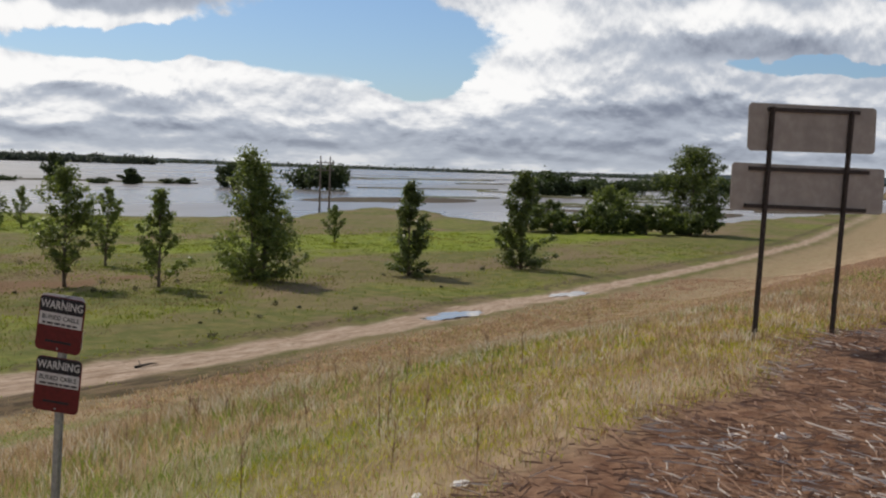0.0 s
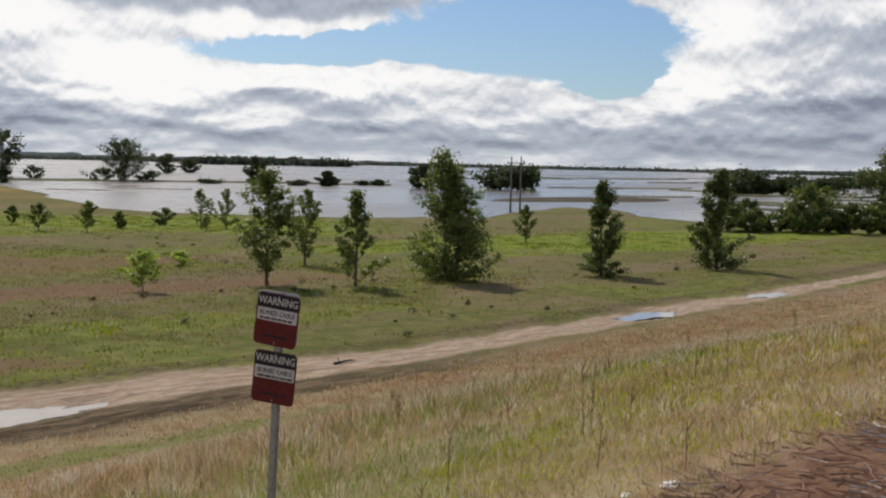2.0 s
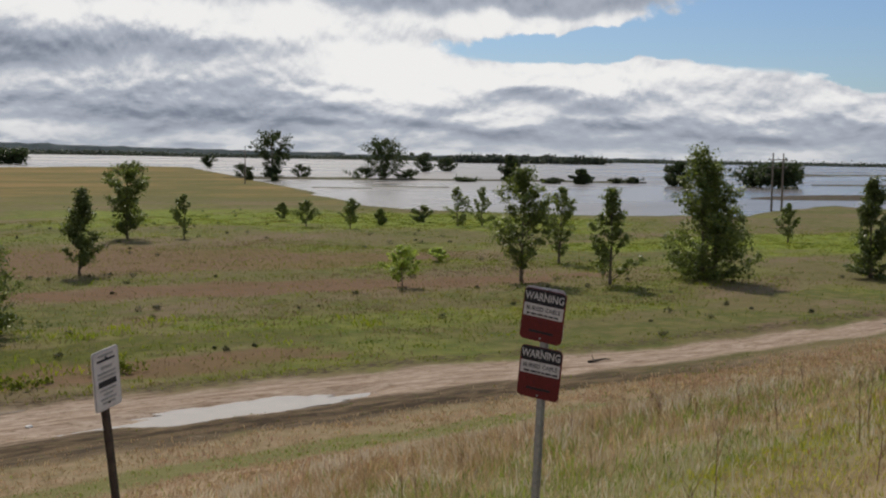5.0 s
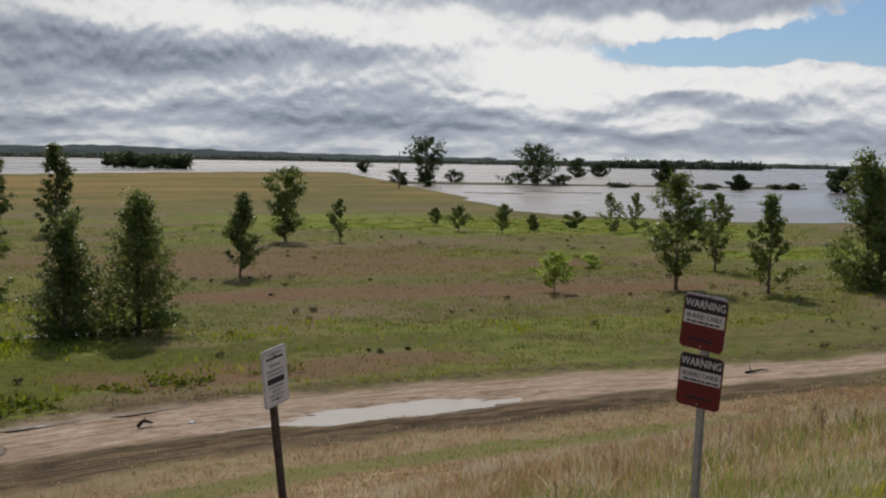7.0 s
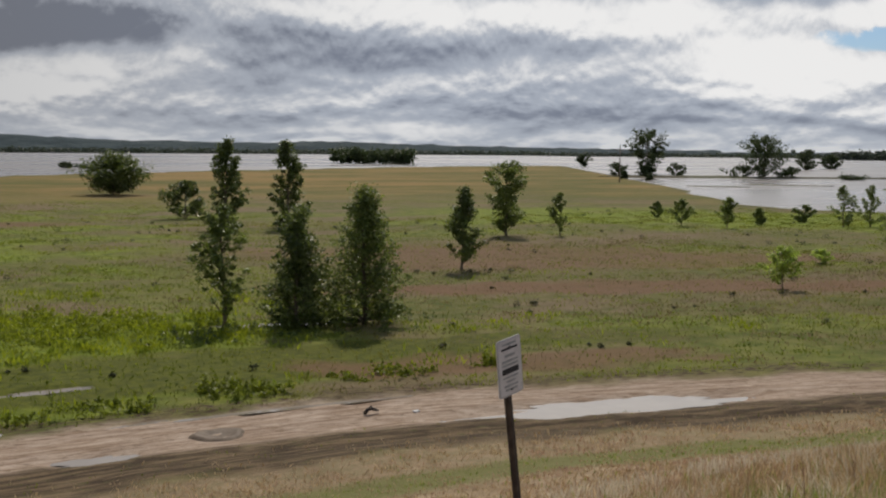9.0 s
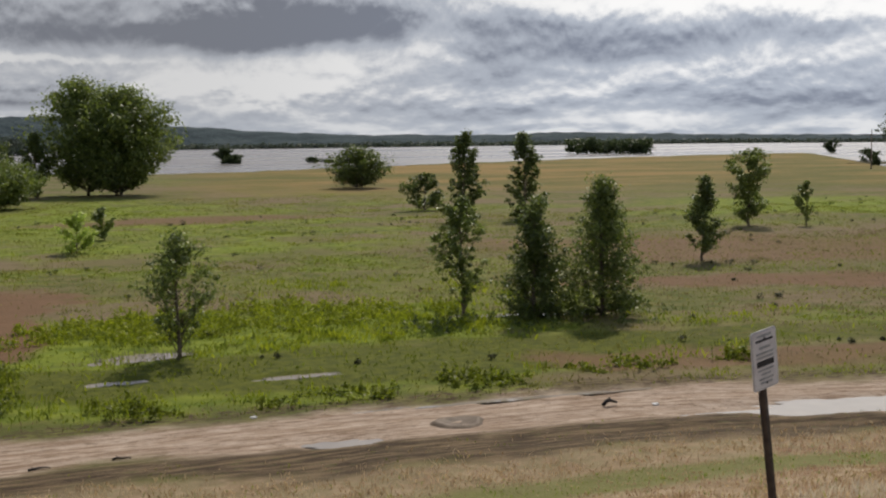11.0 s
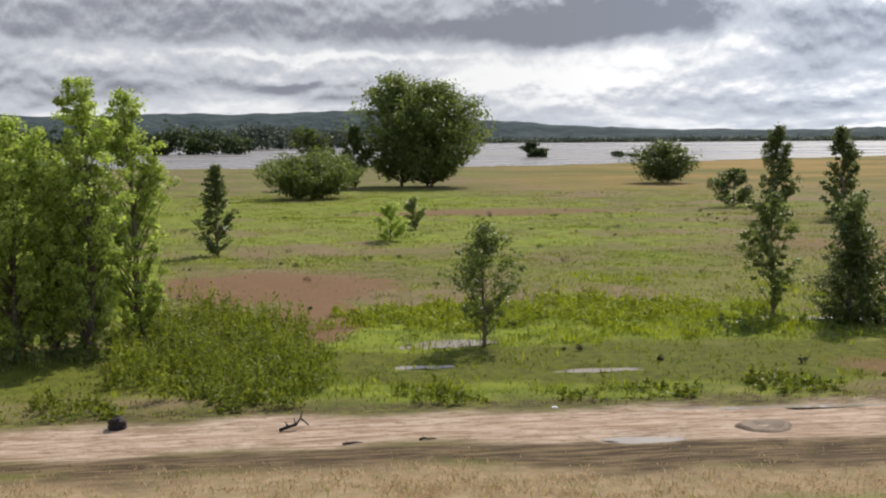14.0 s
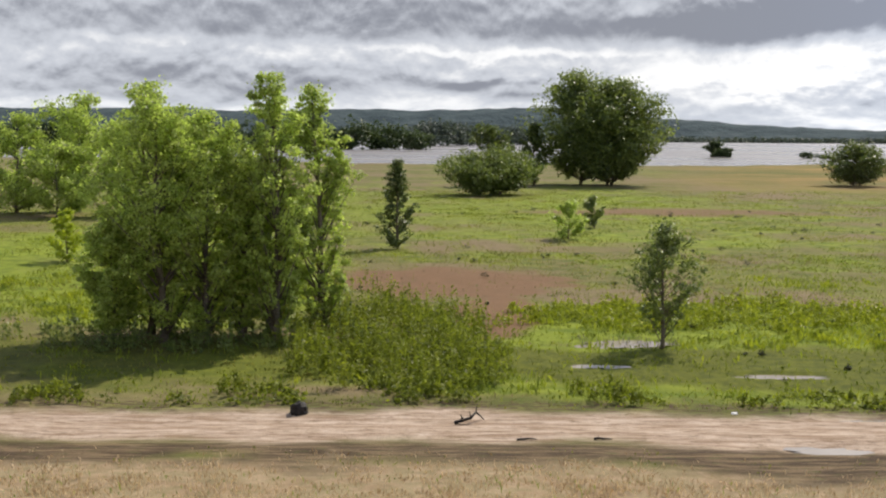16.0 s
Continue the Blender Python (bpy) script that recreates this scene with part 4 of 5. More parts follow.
def lettering(text, size, depth, mat, parent, m, name="lettering", squeeze=1.0):
    """Raised letters from the built-in font, standing in the xz plane."""
    cu = bpy.data.curves.new(name, "FONT")
    cu.body, cu.size, cu.extrude, cu.align_x, cu.align_y = text, size, depth, "CENTER", "CENTER"
    cu.resolution_u, cu.offset = 2, size * 0.012
    tmp = bpy.data.objects.new("tmp", cu)
    scene.collection.objects.link(tmp)
    me = bpy.data.meshes.new_from_object(tmp.evaluated_get(bpy.context.evaluated_depsgraph_get()))
    bpy.data.objects.remove(tmp)
    me.transform(m @ pose(0, 0, 0, 90) @ Matrix.Diagonal((squeeze, 1, 1, 1)))
    me.name = name
    me.materials.clear()
    me.materials.append(mat)
    ob = new(name, me)
    ob.parent = parent
    return ob


def warning_panel(name, root, m, seed):
    """A red plate with a black head and a white middle field."""
    r = random.Random(seed)
    w, h = 0.335, 0.375
    body = part(name, plate(w, h, 0.004, 0.035, m), SIGN_RED, root, "dark red warning plate with black heading")
    face = -0.0035
    part("heading_field", plate(w * 0.965, h * 0.275, 0.003, 0.026, m @ pose(0, face, h * 0.348)), SIGN_BLACK, body, "black heading field")
    part("white_field", plate(w * 0.93, h * 0.24, 0.003, 0.004, m @ pose(0, face, h * 0.085)), SIGN_WHITE, body, "white text field")
    lettering("WARNING", 0.078, 0.0008, SIGN_WHITE, body, m @ pose(0, face - 0.002, h * 0.345), squeeze=0.82)
    lettering("BURIED CABLE", 0.044, 0.0008, SIGN_BLACK, body, m @ pose(0, face - 0.002, h * 0.115), squeeze=0.95)
    x = -0.13
    while x < 0.12:
        l = r.uniform(0.02, 0.05)
        part("text_bar", box(l, 0.0016, 0.014, m @ pose(x + l / 2, face - 0.002, h * 0.01)), SIGN_BLACK, body)
        x += l + 0.009
    for zz in (-0.32,):
        part("text_bar", box(0.19, 0.0016, 0.016, m @ pose(0.0, -0.0028, h * zz)), SIGN_BLACK, body)
    for zz in (0.44, -0.44):
        part("bolt", box(0.014, 0.006, 0.014, m @ pose(0, face - 0.003, h * zz), 0.004), STEEL, body)
    return body


def red_sign():
    x, y = 7.39, 4.79
    z = one_z(x, y)
    root = new("warning_sign", None)
    # faces the levee crest, turned a little towards the track's near end
    root.matrix_world = pose(x, y, z - 0.02, 0, 0, -(57.2 + 27)) @ pose(0, 0, 0, 0, 2.2, 0)
    part("post", channel(6.57 - z + 0.23, 0.042, 0.026, 0.006, pose(0, 0.012, -0.25)), STEEL, root, "grey galvanised steel post")
    warning_panel("upper_plate", root, pose(-0.004, -0.004, 6.358 - z, 0, 4.5, 0), 1)
    warning_panel("lower_plate", root, pose(-0.004, -0.004, 5.945 - z, 0, 3.0, 0), 2)
    part("back_plate", plate(0.335, 0.375, 0.004, 0.035, pose(-0.024, 0.050, 6.368 - z, 0, 1.0, -4)), SIGN_WHITE, root, "pale plate fixed behind the upper one")
    tagged(root, "two red warning plates on a leaning steel post", "sign")


red_sign()


def white_sign():
    x, y = 3.715, 4.56
    z = one_z(x, y)
    root = new("notice_sign", None)
    root.matrix_world = pose(x, y, z, 0, 0, -(37.8 - 53)) @ pose(0, 0, 0, 0, -9.5, 0)
    top = 6.63 - z
    part("post", channel(top - 0.03 + 0.3, 0.026, 0.018, 0.005, pose(0, 0.008, -0.3)), RUSTY, root, "dark brown steel post")
    m = pose(0.0, -0.008, top - 0.134, 0, 2.5, 0) @ Matrix.Diagonal((0.93, 1, 0.89, 1))
    body = part("plate", plate(0.195, 0.30, 0.003, 0.018, m), SIGN_WHITE, root, "white notice plate with unreadable text")
    part("border", plate(0.185, 0.29, 0.002, 0.016, m @ pose(0, -0.0016, 0)), STEEL, body)
    part("field", plate(0.178, 0.283, 0.002, 0.014, m @ pose(0, -0.0028, 0)), SIGN_WHITE, body)
    for zz, ww, hh in ((0.122, 0.11, 0.012), (0.098, 0.13, 0.012), (0.062, 0.08, 0.014), (0.034, 0.13, 0.012), (0.014, 0.13, 0.012), (-0.018, 0.13, 0.03), (-0.050, 0.12, 0.010), (-0.072, 0.07, 0.010), (-0.095, 0.11, 0.010), (-0.115, 0.09, 0.010)):
        part("text_bar", box(ww, 0.0016, hh, m @ pose(0, -0.0042, zz)), SIGN_BLACK if zz in (-0.018, 0.098) else STEEL, body)
    for zz in (0.108, -0.118):
        part("bolt", box(0.012, 0.006, 0.012, m @ pose(0, -0.006, zz), 0.003), SIGN_BLACK, body)
    tagged(root, "small white notice on a leaning brown post", "sign")


white_sign()


def guide_sign():
    """The back of a two-panel road sign: the frame's own x runs from one post to the other."""
    L, R = Vector((13.04, 0.262, 0)), Vector((13.62, -0.525, 0))
    u = (R - L).normalized()
    ang = math.degrees(math.atan2(u.y, u.x))
    z = min(one_z(L.x, L.y), one_z(R.x, R.y))
    root = new("road_sign", None)
    root.matrix_world = pose(L.x, L.y, z, 0, 0, ang)
    wide = (R - L).length
    for x0, x1 in ((0.0, 0.088), (wide, wide + 0.113)):
        h = 8.235 - z
        part("post", channel(h + 0.35, 0.036, 0.028, 0.006, Matrix.Shear("XY", 4, ((x1 - x0) / h, 0)) @ pose(x0, -0.045, -0.35)), RUSTY, root, "dark brown steel post")
    up = part("upper_panel", plate(1.62, 0.49, 0.006, 0.05, pose(0.62, 0.0, 8.03 - z, 0, -0.6, 0)), ALU, root, "unpainted grey-brown back of a sign panel")
    low = part("lower_panel", plate(1.94, 0.49, 0.006, 0.04, pose(0.61, 0.0, 7.40 - z, 0, 0.4, 0)), ALU, root, "unpainted grey-brown back of a sign panel")
    part("crossbar", box(1.16, 0.02, 0.04, pose(0.617, -0.016, 8.215 - z, 0, -0.8, 0)), RUSTY, up)
    part("crossbar", box(1.52, 0.02, 0.04, pose(0.60, -0.016, 7.595 - z)), RUSTY, low)
    part("crossbar", box(1.54, 0.02, 0.04, pose(0.573, -0.016, 7.20 - z, 0, 1.0, 0)), RUSTY, low)
    tagged(root, "back of a two-panel road sign on brown posts", "sign")


guide_sign()


def h_frame(x, y, turn, h, gap, label):
    root = new("power_pole", None)
    root.matrix_world = pose(x, y, WATER_Z - 0.4, 0, 0, turn)
    for sx in ((-gap / 2, gap / 2) if gap else (0.0,)):
        v, f = tube([Vector((sx, 0, 0)), Vector((sx, 0, h * 0.5)), Vector((sx, 0, h + 0.4))], [0.17, 0.14, 0.10], 8)
        from_arrays("pole", v, f, WOOD_POLE, root, True)
    for zz, ww in ((h * 0.93, 2.4), (h * 0.80, 2.4)) if gap else ((h * 0.9, 2.2),):
        arm = part("crossarm", box(max(ww, gap * 1.9), 0.14, 0.16, pose(0, -0.16, zz)), WOOD_POLE, root)
        for k in (-0.45, 0.0, 0.45):
            v, f = tube([Vector((k * max(ww, gap * 1.9), -0.16, zz + 0.08)), Vector((k * max(ww, gap * 1.9), -0.16, zz + 0.4))], [0.06, 0.045], 6)
            from_arrays("insulator", v, f, STEEL, arm)
    tagged(root, label, "power pole")


h_frame(174.6, 68.6, -68, 9.2, 1.5, "wooden twin power pole standing in flood water")
h_frame(203.4, 216.2, -43, 9.8, 0.0, "wooden power pole by the flooded field")


# ---- things lying about ----
def stick(name, x, y, length, radius, turn, mat, label, category, bend=0.15, seed=0, branches=2):
    r = random.Random(seed)
    root = new(name, None)
    root.matrix_world = pose(x, y, one_z(x, y) + radius * 0.8, 0, 0, turn)
    pts = [Vector(((k / 4 - 0.5) * length, r.uniform(-1, 1) * bend * length * 0.4, abs(r.uniform(0, 1)) * bend * length * (0 < k < 4))) for k in range(5)]
    v, f = tube(pts, [radius, radius * 0.9, radius * 0.8, radius * 0.6, radius * 0.3], 7)
    from_arrays("stem", v, f, mat, root, True)
    for k in range(branches):
        q = pts[1 + k % 3]
        v, f = tube([q, q + Vector((r.uniform(-0.2, 0.2), r.uniform(-0.25, 0.25), r.uniform(0.2, 0.5))) * length * 0.5], [radius * 0.5, radius * 0.15], 5)
        from_arrays("twig", v, f, mat, root)
    tagged(root, label, category)


def lump(name, x, y, w, h, mat, label, category, seed):
    bm = bmesh.new()
    bmesh.ops.create_icosphere(bm, subdivisions=3, radius=1)
    for v in bm.verts:
        k = 1 + 0.28 * noise.noise(v.co * 1.6 + Vector((seed, 0, 0))) + 0.12 * noise.noise(v.co * 4 + Vector((0, seed, 0)))
        v.co = Vector((v.co.x * w / 2 * k, v.co.y * w / 2 * k * 0.8, max(v.co.z, -0.5) * h / 1.5 * k + h / 3))
    me = bpy.data.meshes.new(name)
    bm.to_mesh(me)
    bm.free()
    me.materials.append(mat)
    ob = new(name, me)
    ob.location = (x, y, one_z(x, y) - 0.02)
    return tagged(ob, label, category)


lump("stump", -3.85, 31.4, 0.52, 0.34, CHAR, "wet black tree stump beside the dirt track", "stump", 3)
stick("branch", 0.72, 30.7, 0.85, 0.05, 20, CHAR, "dark fallen branch on the dirt track", "branch", 0.3, 4, 4)
stick("branch", 17.55, 28.8, 0.55, 0.06, 10, CHAR, "dark fallen branch on the dirt track", "branch", 0.2, 5, 2)
stick("branch", 38.6, 21.9, 1.1, 0.05, -15, CHAR, "dark fallen branch on the dirt track", "branch", 0.05, 6, 1)
stick("branch", 2.1, 28.9, 0.5, 0.03, 5, CHAR, "thin dark stick on the dirt track", "branch", 0.1, 7, 1)
stick("branch", 4.0, 29.0, 0.45, 0.03, -4, CHAR, "thin dark stick on the dirt track", "branch", 0.1, 8, 1)
for k, (x, y, w, h) in enumerate([(7.34, 1.87, 0.17, 0.035), (6.95, 2.21, 0.16, 0.03), (7.11, 2.08, 0.10, 0.03), (8.46, -0.01, 0.10, 0.05), (8.76, 0.19, 0.06, 0.03), (18.79, 28.4, 0.22, 0.08), (7.9, 31.6, 0.18, 0.06)]):
    lump("litter", x, y, w, h, PALE, "crumpled pale scrap of litter on the ground", "litter", 20 + k)
# ring of mud round an animal burrow or wash-out in the track
MUD = worn("wet_mud", (0.11, 0.075, 0.045), (0.17, 0.12, 0.08), 5.0, 0.7, 0.0, 0.02)


def mud_ring(x, y, rx, ry):
    V, F, m = [], [], 36
    for i in range(m):
        a = 6.28318 * i / m
        q = 1 + 0.08 * math.sin(3 * a) + 0.05 * math.sin(7 * a)
        for k, (s, z) in enumerate(((1.0, -0.02), (0.86, 0.06), (0.7, 0.05), (0.5, -0.01), (0.0, -0.02))):
            px, py = x + rx * q * s * math.cos(a), y + ry * q * s * math.sin(a)
            V.append((px, py, one_z(px, py) + z + 0.015))
    for i in range(m):
        for k in range(4):
            j = (i + 1) % m
            F.append((i * 5 + k, j * 5 + k, j * 5 + k + 1, i * 5 + k + 1))
    tagged(from_arrays("mud_ring", V, F, MUD, None, True), "raised ring of drying mud on the track", "mud")


mud_ring(12.83, 28.86, 0.75, 0.55)

# ---- grass and weeds ----
rg = np.random.RandomState(77)


def blades(x, y, h, wd, lean, spread=0.0):
    """Curved blades standing at the given places: one narrow kite each."""
    n = len(x)
    z = ground_z(x, y) - 0.01
    a, q = rg.uniform(0, 6.283, n), rg.uniform(0, 6.283, n)
    base = np.stack([x, y, z], 1)
    side = np.stack([np.cos(a), np.sin(a), np.zeros(n)], 1) * (wd / 2)[:, None]
    out = np.stack([np.cos(q), np.sin(q), np.zeros(n)], 1) * (lean * h)[:, None]
    up = np.zeros((n, 3))
    up[:, 2] = h
    mid = base + up * 0.55 + out * 0.3
    tip = base + up + out
    return np.stack([base, mid + side, tip, mid - side], 1)


def scatter(n, x0, x1, y0, y1):
    return rg.uniform(x0, x1, n), rg.uniform(y0, y1, n)


def clumped(n, per, x0, x1, y0, y1, rad):
    cx, cy = scatter(n // per, x0, x1, y0, y1)
    k = rg.randint(0, len(cx), n)
    return cx[k] + rg.normal(0, rad, n), cy[k] + rg.normal(0, rad, n)


def sward(name, mat, x, y, keep, h0, h1, w0, w1, lean, label):
    k = rg.uniform(0, 1, len(x)) < keep
    x, y = x[k], y[k]
    n = len(x)
    d = np.hypot(x, y)
    h, wd = rg.uniform(h0, h1, n), rg.uniform(w0, w1, n) * np.clip(d / 10, 0.7, 4)
    s, _ = track_side(x, y)
    h = h * (1 - 0.55 * ease(s, 22, 25.5))
    h = h * np.where(s > 0, 0.35 + 0.4 * ease(s, 8, 6) + 0.65 * ease(s, 8, 20), 1.0)
    v = blades(x, y, h, wd, rg.uniform(0, lean, n))
    return tagged(quads_mesh(name, v, mat), label, "grass", kind="stuff")


def slope_share(x, y):
    r = regions(x, y)
    s, _ = track_side(x, y)
    return r, np.clip(r["slope"] - r["mulch"] * 1.2, 0, 1) * ease(s - 3.4 * ease(x, 42, 28) + 2.6 * ease(x, 12, 2), 1.8, 4.6)


# near part of the slope
x, y = clumped(90000, 26, 2.5, 24, -1.5, 11, 0.10)
r, sl = slope_share(x, y)
sward("grass", DRY, x, y, sl * (0.9 - 0.6 * r["greenband"]), 0.08, 0.34, 0.005, 0.011, 1.0, "tall bleached dry grass on the levee slope")
x, y = clumped(60000, 30, 2.5, 24, -1.5, 11, 0.12)
r, sl = slope_share(x, y)
sward("grass", GREEN, x, y, sl * np.clip(0.14 + 0.4 * waves(x, y, 1.8, 93) + 0.6 * r["greenband"], 0.05, 1), 0.06, 0.28, 0.006, 0.012, 0.9, "fresh green grass among dry stems on the slope")
x, y = clumped(24000, 26, 3, 30, -1, 14, 0.13)
r, sl = slope_share(x, y)
sward("grass", leafy("bleached_stem", (0.55, 0.48, 0.36), (0.74, 0.68, 0.54), 0.35, 0.15, TAWNY), x, y, sl * 0.8, 0.16, 0.38, 0.006, 0.012, 0.7, "tall bleached stems among the slope grass")
x, y = clumped(40000, 60, 5, 16, -1.5, 4, 0.2)
r, sl = slope_share(x, y)
s_, _ = track_side(x, y)
sward("grass", leafy("yellow_green_blade", (0.26, 0.26, 0.03), (0.46, 0.42, 0.08), 0.45, 0.15), x, y, sl * ease(s_, 24.6, 26.0), 0.05, 0.16, 0.006, 0.012, 0.9, "short yellow-green grass below the crest")
x, y = clumped(22000, 20, 4, 26, -2, 3.5, 0.12)
r = regions(x, y)
sward("grass", leafy("rust_brown_blade", (0.24, 0.12, 0.06), (0.38, 0.22, 0.12), 0.35, 0.1, TAWNY), x, y, ease(1 - np.abs(r["mulch"] - 0.4) / 0.6, 0, 1) * 0.9, 0.05, 0.18, 0.006, 0.012, 1.0, "rust-brown dead grass at the edge of the drift")
x, y = clumped(30000, 26, 9, 30, -6, 4, 0.14)
r, sl = slope_share(x, y)
s_, _ = track_side(x, y)
sward("grass", leafy("orange_straw_blade", (0.40, 0.235, 0.09), (0.66, 0.45, 0.21), 0.35, 0.15, TAWNY), x, y, sl * ease(s_, 22.5, 25.0) * ease(x, 9, 13), 0.05, 0.15, 0.006, 0.012, 1.0, "warm orange straw near the crest")
# whole slope
x, y = clumped(170000, 24, -14, 70, -4, 25, 0.2)
r, sl = slope_share(x, y)
sward("grass", DRY, x, y, sl * (0.75 - 0.5 * r["greenband"]), 0.08, 0.26, 0.007, 0.012, 1.0, "dry pale grass covering the levee slope")
x, y = clumped(130000, 24, -14, 90, -8, 25, 0.24)
r, sl = slope_share(x, y)
pink = np.clip(0.75 + 0.6 * waves(x, y, 9, 51), 0, 1) * ease(x, 6, 14)
sward("grass", PINK, x, y, sl * pink * (1 - 0.7 * r["greenband"]), 0.12, 0.30, 0.007, 0.012, 0.7, "reddish seed heads of grass on the slope")
x, y = clumped(80000, 10, -14, 70, -4, 25, 0.2)
r, sl = slope_share(x, y)
sward("grass", GREEN, x, y, sl * (0.12 + 0.8 * r["greenband"]), 0.08, 0.26, 0.008, 0.014, 0.5, "green strip of grass on the levee slope")
MEADOW_DRY = leafy("tawny_meadow_blade", (0.155, 0.12, 0.058), (0.29, 0.24, 0.125), 0.4, 0.12, TAWNY, [((0.20, 0.13, 0.085), 0.25, 0.8), ((0.32, 0.28, 0.19), 0.5, 0.6)])
# meadow
MEADOW = leafy("meadow_weed", (0.095, 0.125, 0.016), (0.225, 0.25, 0.038), 0.42, 0.15, patches=[((0.25, 0.19, 0.085), 0.10, 0.7), ((0.23, 0.265, 0.025), 0.16, 0.75), ((0.06, 0.08, 0.015), 0.4, 0.6)])
WEED = leafy("lush_weed", (0.155, 0.19, 0.018), (0.32, 0.345, 0.038), 0.45, 0.2, patches=[((0.09, 0.13, 0.03), 0.45, 0.7)])


def meadow_share(x, y):
    r = regions(x, y)
    s, _ = track_side(x, y)
    pool = np.min([blob(x, y, *q) for q in PUDDLES], axis=0)
    r["short"] = 1 - 0.93 * r["marsh"]
    return r, ease(-s, 2.0, 2.8) * (shore_in(x, y) > 3) * (1 - r["track"]) * np.clip(ease(pool, 0.95, 1.25) + 0.06, 0, 1)


x, y = clumped(150000, 14, -22, 75, 28, 75, 0.28)
r, me = meadow_share(x, y)
sward("grass", MEADOW, x, y, me * (0.4 + 0.6 * r["short"]) * (0.2 + 0.6 * r["lush"]) * (1 - 0.9 * r["brown"]), 0.05, 0.16, 0.008, 0.018, 1.0, "rough green meadow grass on the flood plain")
x, y = clumped(130000, 16, -22, 75, 27, 75, 0.3)
r, me = meadow_share(x, y)
sward("grass", MEADOW_DRY, x, y, me * np.clip(0.35 + 0.4 * waves(x, y, 12, 52), 0.05, 1) * (1 - 0.9 * r["lush"]) * r["short"] * (1 - 0.85 * r["brown"]) * (0.35 + 0.65 * ease(x, 10, 35)), 0.06, 0.18, 0.007, 0.014, 1.0, "dry tawny grass in the meadow")
x, y = clumped(110000, 26, 40, 135, 4, 110, 0.45)
r, me = meadow_share(x, y)
sward("grass", MEADOW, x, y, me * (0.25 + 0.7 * r["lush"]) * (1 - 0.85 * r["brown"]), 0.07, 0.22, 0.008, 0.018, 1.0, "rough green meadow grass on the flood plain")
x, y = clumped(70000, 26, -40, 60, 70, 165, 0.6)
r, me = meadow_share(x, y)
sward("grass", MEADOW, x, y, me * (0.25 + 0.7 * r["lush"]) * (1 - 0.85 * r["brown"]), 0.08, 0.26, 0.008, 0.018, 1.0, "rough green meadow grass on the flood plain")
# sparse growth on the muddy verge and along the far rim of the track
x, y = clumped(60000, 24, -14, 60, 4, 34, 0.2)
s_, _ = track_side(x, y)
r = regions(x, y)
sward("grass", MEADOW, x, y, (ease(s_, 1.4, 2.4) * ease(s_, 5.6, 3.8) * np.clip(0.4 + 0.8 * waves(x, y, 2.0, 92), 0.05, 1) * (1 - 0.6 * r["verge"]) + ease(-s_, 2.0, 2.3) * ease(-s_, 3.4, 2.6)) * 0.5, 0.04, 0.12, 0.008, 0.014, 0.9, "sparse short grass on the muddy track verge")
x, y = clumped(120000, 20, -14, 60, 4, 32, 0.24)
s_, _ = track_side(x, y)
berm = regions(x, y)
sward("grass", DRY, x, y, ease(s_ + 1.0 * ease(x, 12, 2), 2.4, 4.2) * ease(s_, 18.0, 12.0) * np.clip(0.6 + 0.5 * waves(x, y, 2.5, 91), 0.1, 1) * (1 - 0.85 * berm["verge"]) * (1 - 0.8 * berm["greenband"]), 0.08, 0.2, 0.008, 0.014, 1.1, "flattened pale grass on the bare berm")
# lush weeds and seedlings
x, y = clumped(60000, 40, -22, 40, 33, 62, 0.32)
r, me = meadow_share(x, y)
sward("weeds", WEED, x, y, me * r["short"] * r["lush"] * np.clip(0.4 + 0.9 * waves(x, y, 7, 53), 0, 1), 0.12, 0.36, 0.012, 0.022, 0.9, "lush bright green weeds in wet meadow")


SEEDLING = leafy("willow_seedling_leaf", (0.095, 0.118, 0.018), (0.27, 0.295, 0.045), 0.45, 0.2, (1.4, 1.5, 0.7))
SEEDLING_LIGHT = leafy("young_seedling_leaf", (0.17, 0.20, 0.022), (0.38, 0.40, 0.05), 0.45, 0.2, (1.4, 1.5, 0.7))


def thicket(name, n, x0, x1, y0, y1, h0, h1, mat, label, keep):
    """Slender leafy stems standing close together."""
    x, y = scatter(n, x0, x1, y0, y1)
    k = keep(x, y)
    x, y = x[k], y[k]
    m = len(x)
    h = rg.uniform(h0, h1, m) * np.clip(0.7 + 0.6 * waves(x, y, 1.5, 67), 0.25, 1.35)
    z = ground_z(x, y)
    stems = blades(x, y, h, np.full(m, 0.03), rg.uniform(0, 0.15, m))
    j = np.repeat(np.arange(m), 26)
    u = rg.uniform(0.1, 1.0, len(j))
    c = np.stack([x[j] + rg.normal(0, 0.13, len(j)) * (1.15 - u), y[j] + rg.normal(0, 0.13, len(j)) * (1.15 - u), z[j] + h[j] * u], 1)
    lv = leaves(rg, c, np.full(len(c), 0.02), 0.11, len(c))
    return tagged(quads_mesh(name, np.concatenate([stems, lv]), mat), label, "weeds", kind="stuff")


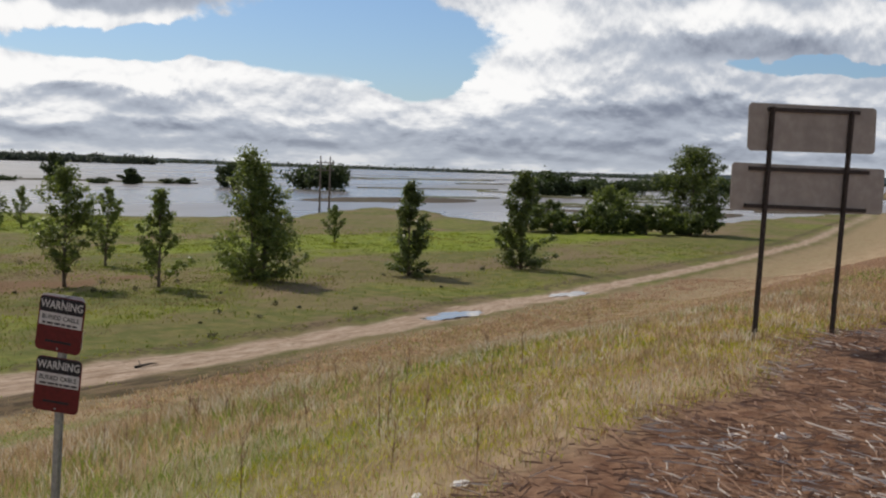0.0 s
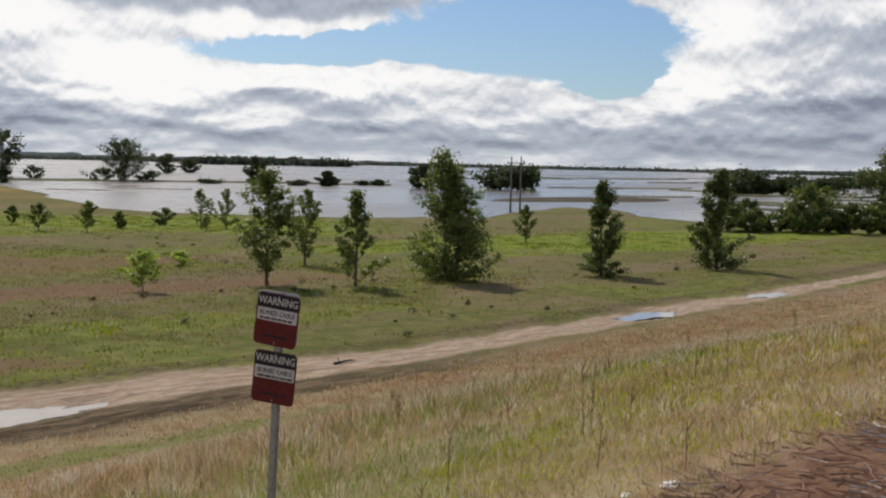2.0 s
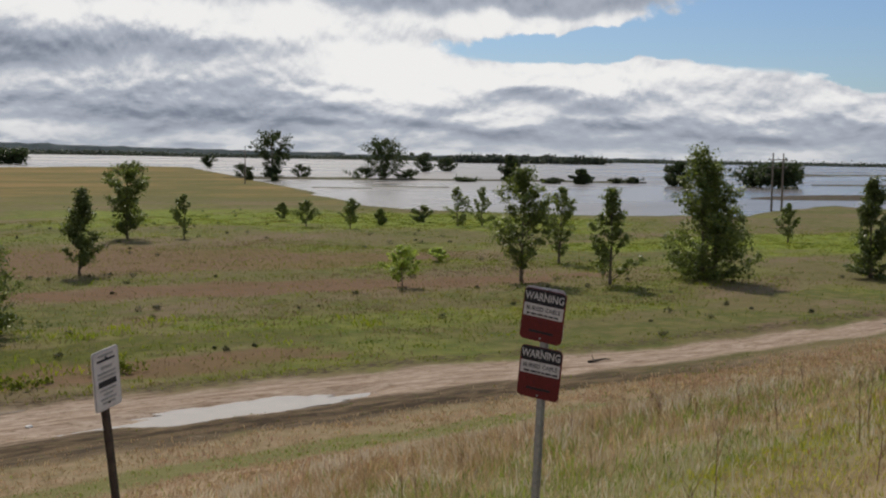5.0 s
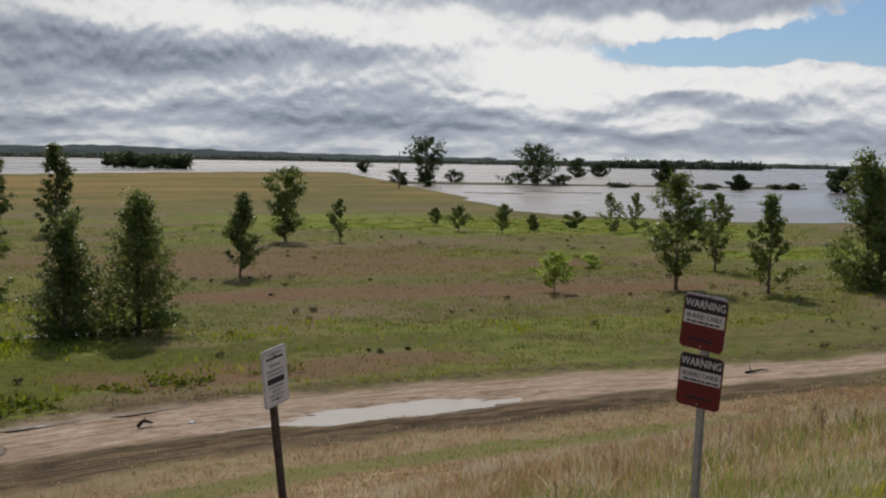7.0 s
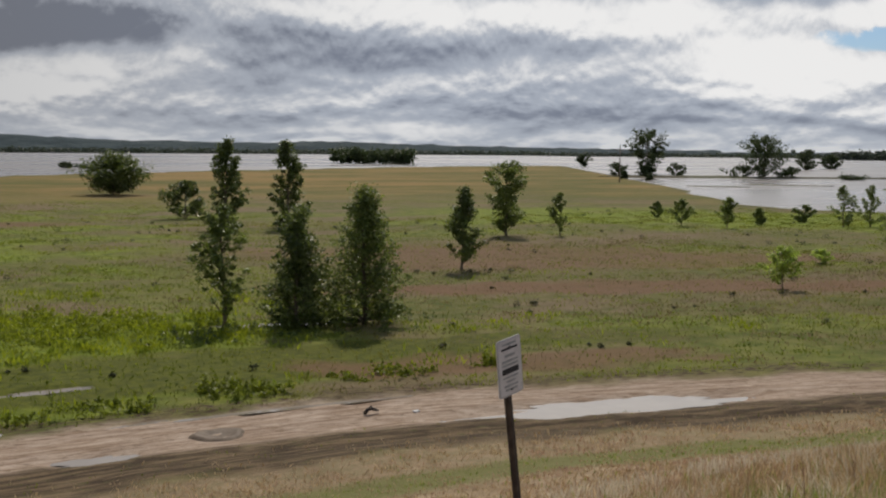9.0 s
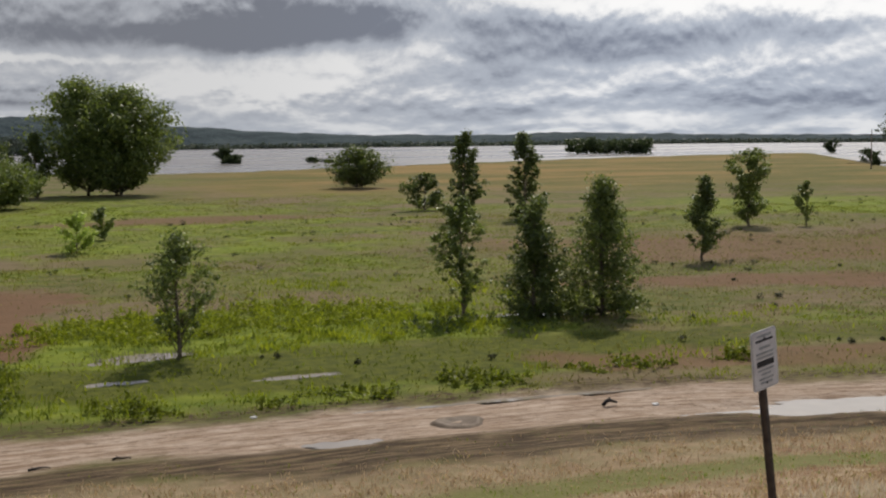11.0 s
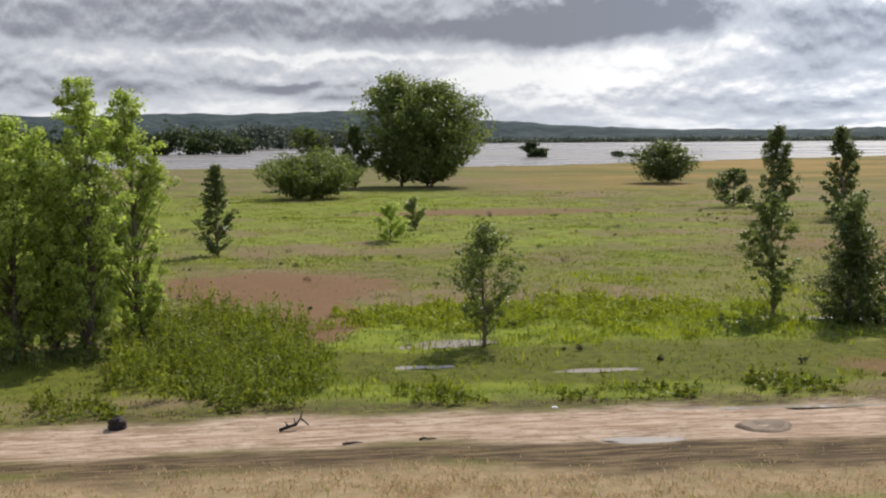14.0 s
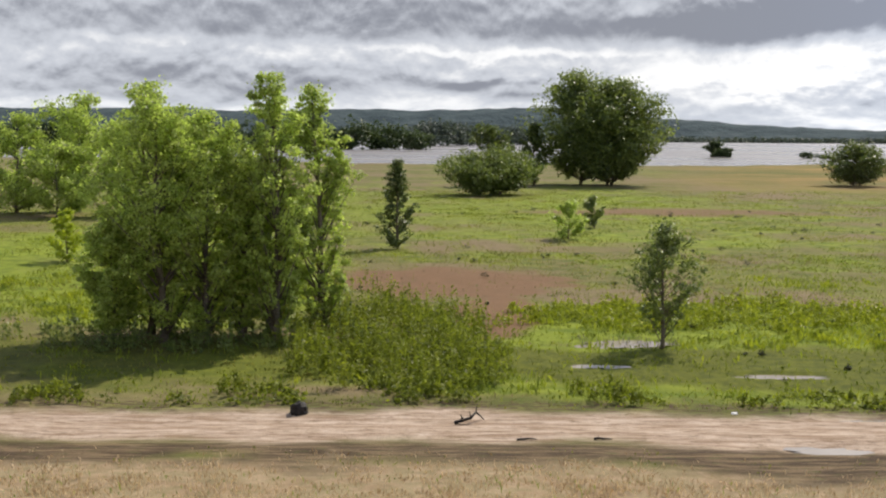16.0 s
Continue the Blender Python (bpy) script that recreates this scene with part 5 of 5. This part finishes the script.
thicket("willow_seedlings", 2300, -6.5, 3.2, 34, 52, 0.5, 1.7, SEEDLING, "thicket of bright green willow seedlings", lambda x, y: blob(x, y, -1.8, 41.5, 3.6, 9.5, 6) + 0.25 * waves(x, y, 2.5, 61) < 1.0)
thicket("willow_seedlings", 1000, -16, -2, 34, 46, 0.5, 1.3, LEAF, "undergrowth of green seedlings below the grove", lambda x, y: blob(x, y, -9, 42.5, 6.5, 2.6) + 0.3 * waves(x, y, 2.5, 62) < 1.0)
thicket("willow_seedlings", 900, -12, 26, 32.3, 34.2, 0.25, 0.6, SEEDLING, "fringe of seedlings along the track", lambda x, y: waves(x, y, 3, 63) > 0.1)
thicket("willow_seedlings", 1500, 2, 22, 44.5, 53, 0.3, 0.7, SEEDLING_LIGHT, "patch of yellow-green seedlings in the meadow", lambda x, y: blob(x, y, 11, 48.5, 9, 3.6) + 0.35 * waves(x, y, 2.5, 64) < 1.0)
thicket("willow_seedlings", 500, 12, 34, 38, 47, 0.3, 0.8, LEAF_DARK, "low dark seedlings below the young trees", lambda x, y: blob(x, y, 23, 43.5, 6, 2.2) + 0.4 * waves(x, y, 2.5, 65) < 1.0)
x, y = scatter(160, 4.6, 8.4, 41.7, 43.2)
v = blades(x, y, rg.uniform(0.15, 0.4, 160), np.full(160, 0.022), rg.uniform(0, 0.3, 160))
tagged(quads_mesh("reeds", v, leafy("grey_reed", (0.13, 0.13, 0.09), (0.24, 0.23, 0.17), 0.3, 0.1, TAWNY)), "grey reeds standing in the shallow pool", "reeds", kind="stuff")
# dark tussocks dotted over the meadow
x, y = scatter(330, -10, 110, 20, 120)
k = (shore_in(x, y) > 10) & (track_side(x, y)[0] < -3.5) & (waves(x, y, 30, 66) > -0.1)
x, y = np.concatenate([x[k], [25.7, 36.1, 35.2, 45.8, 43.5, 26.7, 44.6]]), np.concatenate([y[k], [37.0, 44.3, 44.5, 22.9, 33.0, 57.2, 59.0]])
j = np.repeat(np.arange(len(x)), 60)
sz = rg.uniform(0.04, 0.16, len(x)) * np.clip(np.hypot(x, y) / 60, 0.8, 1.6)
c = np.stack([x, y, ground_z(x, y) + sz], 1)
v = leaves(rg, c, sz, 0.09, len(x) * 60)
tagged(quads_mesh("tussocks", v, leafy("dark_tussock", (0.035, 0.04, 0.02), (0.06, 0.065, 0.03), 0.2, 0.1)), "dark tussocks dotted over the meadow", "weeds", kind="stuff")


# drift of old stalks on the crest
def litter_stalks(n, x0, x1, y0, y1, mat, label, seed, bunch):
    r = np.random.RandomState(seed)
    cx, cy = r.uniform(x0, x1, n), r.uniform(y0, y1, n)
    k = r.uniform(0, 1, n) < regions(cx, cy)["mulch"] * np.clip(0.5 + bunch * waves(cx, cy, 1.7, 71), 0.04, 1)
    cx, cy = cx[k], cy[k]
    m = len(cx)
    ln, a, tilt = r.uniform(0.04, 0.20, m) * np.where(r.uniform(0, 1, m) < 0.06, 2.4, 1), r.normal(1.2, 0.9, m), r.uniform(-0.1, 0.25, m)
    rad = r.uniform(0.0022, 0.006, m)
    d = np.stack([np.cos(a), np.sin(a), tilt], 1)
    p0 = np.stack([cx, cy, ground_z(cx, cy) + rad + r.uniform(0, 0.04, m)], 1)
    p1 = p0 + d * ln[:, None]
    side = np.stack([-np.sin(a), np.cos(a), np.zeros(m)], 1) * rad[:, None]
    up = np.zeros((m, 3))
    up[:, 2] = rad * 1.6
    q = [np.stack(f, 1) for f in ((p0 - side, p1 - side, p1 + up, p0 + up), (p0 + up, p1 + up, p1 + side, p0 + side), (p0 + side, p1 + side, p1 - side, p0 - side))]
    return tagged(quads_mesh("stalks", np.concatenate(q), mat), label, "stalks", kind="stuff")


litter_stalks(64000, 4, 26, -5, 3.2, STALK_DARK, "matted dark drift of old plant stalks", 1, 0.3)
litter_stalks(15000, 4, 26, -5, 3.2, STALK, "bleached broken corn stalks in a drift", 2, 1.3)


# dead weed stalks standing in the slope grass
rd = random.Random(9)
for k in range(34):
    x, y = rd.uniform(5.5, 16), rd.uniform(1.8, 8)
    if regions(np.array([x]), np.array([y]))["mulch"][0] > 0.2:
        continue
    h = rd.uniform(0.3, 0.62)
    root = new("dead_weed", None)
    root.matrix_world = pose(x, y, one_z(x, y) - 0.02, 0, 0, rd.uniform(0, 360))
    lean = rd.uniform(-0.12, 0.12)
    top = Vector((lean * h, 0, h))
    v, f = tube([Vector((0, 0, 0)), top * 0.5, top], [0.005, 0.004, 0.002], 5)
    from_arrays("stem", v, f, STALK_DARK, root)
    for j in range(rd.randint(4, 8)):
        u, a = rd.uniform(0.45, 0.98), rd.uniform(0, 6.283)
        q = top * u
        v, f = tube([q, q + Vector((math.cos(a) * 0.07, math.sin(a) * 0.07, 0.10)) * rd.uniform(0.5, 1.3)], [0.0028, 0.0012], 4)
        from_arrays("twig", v, f, STALK_DARK, root)
    tagged(root, "dead brown weed stalk standing in slope grass", "weed", "dead weeds on the slope")
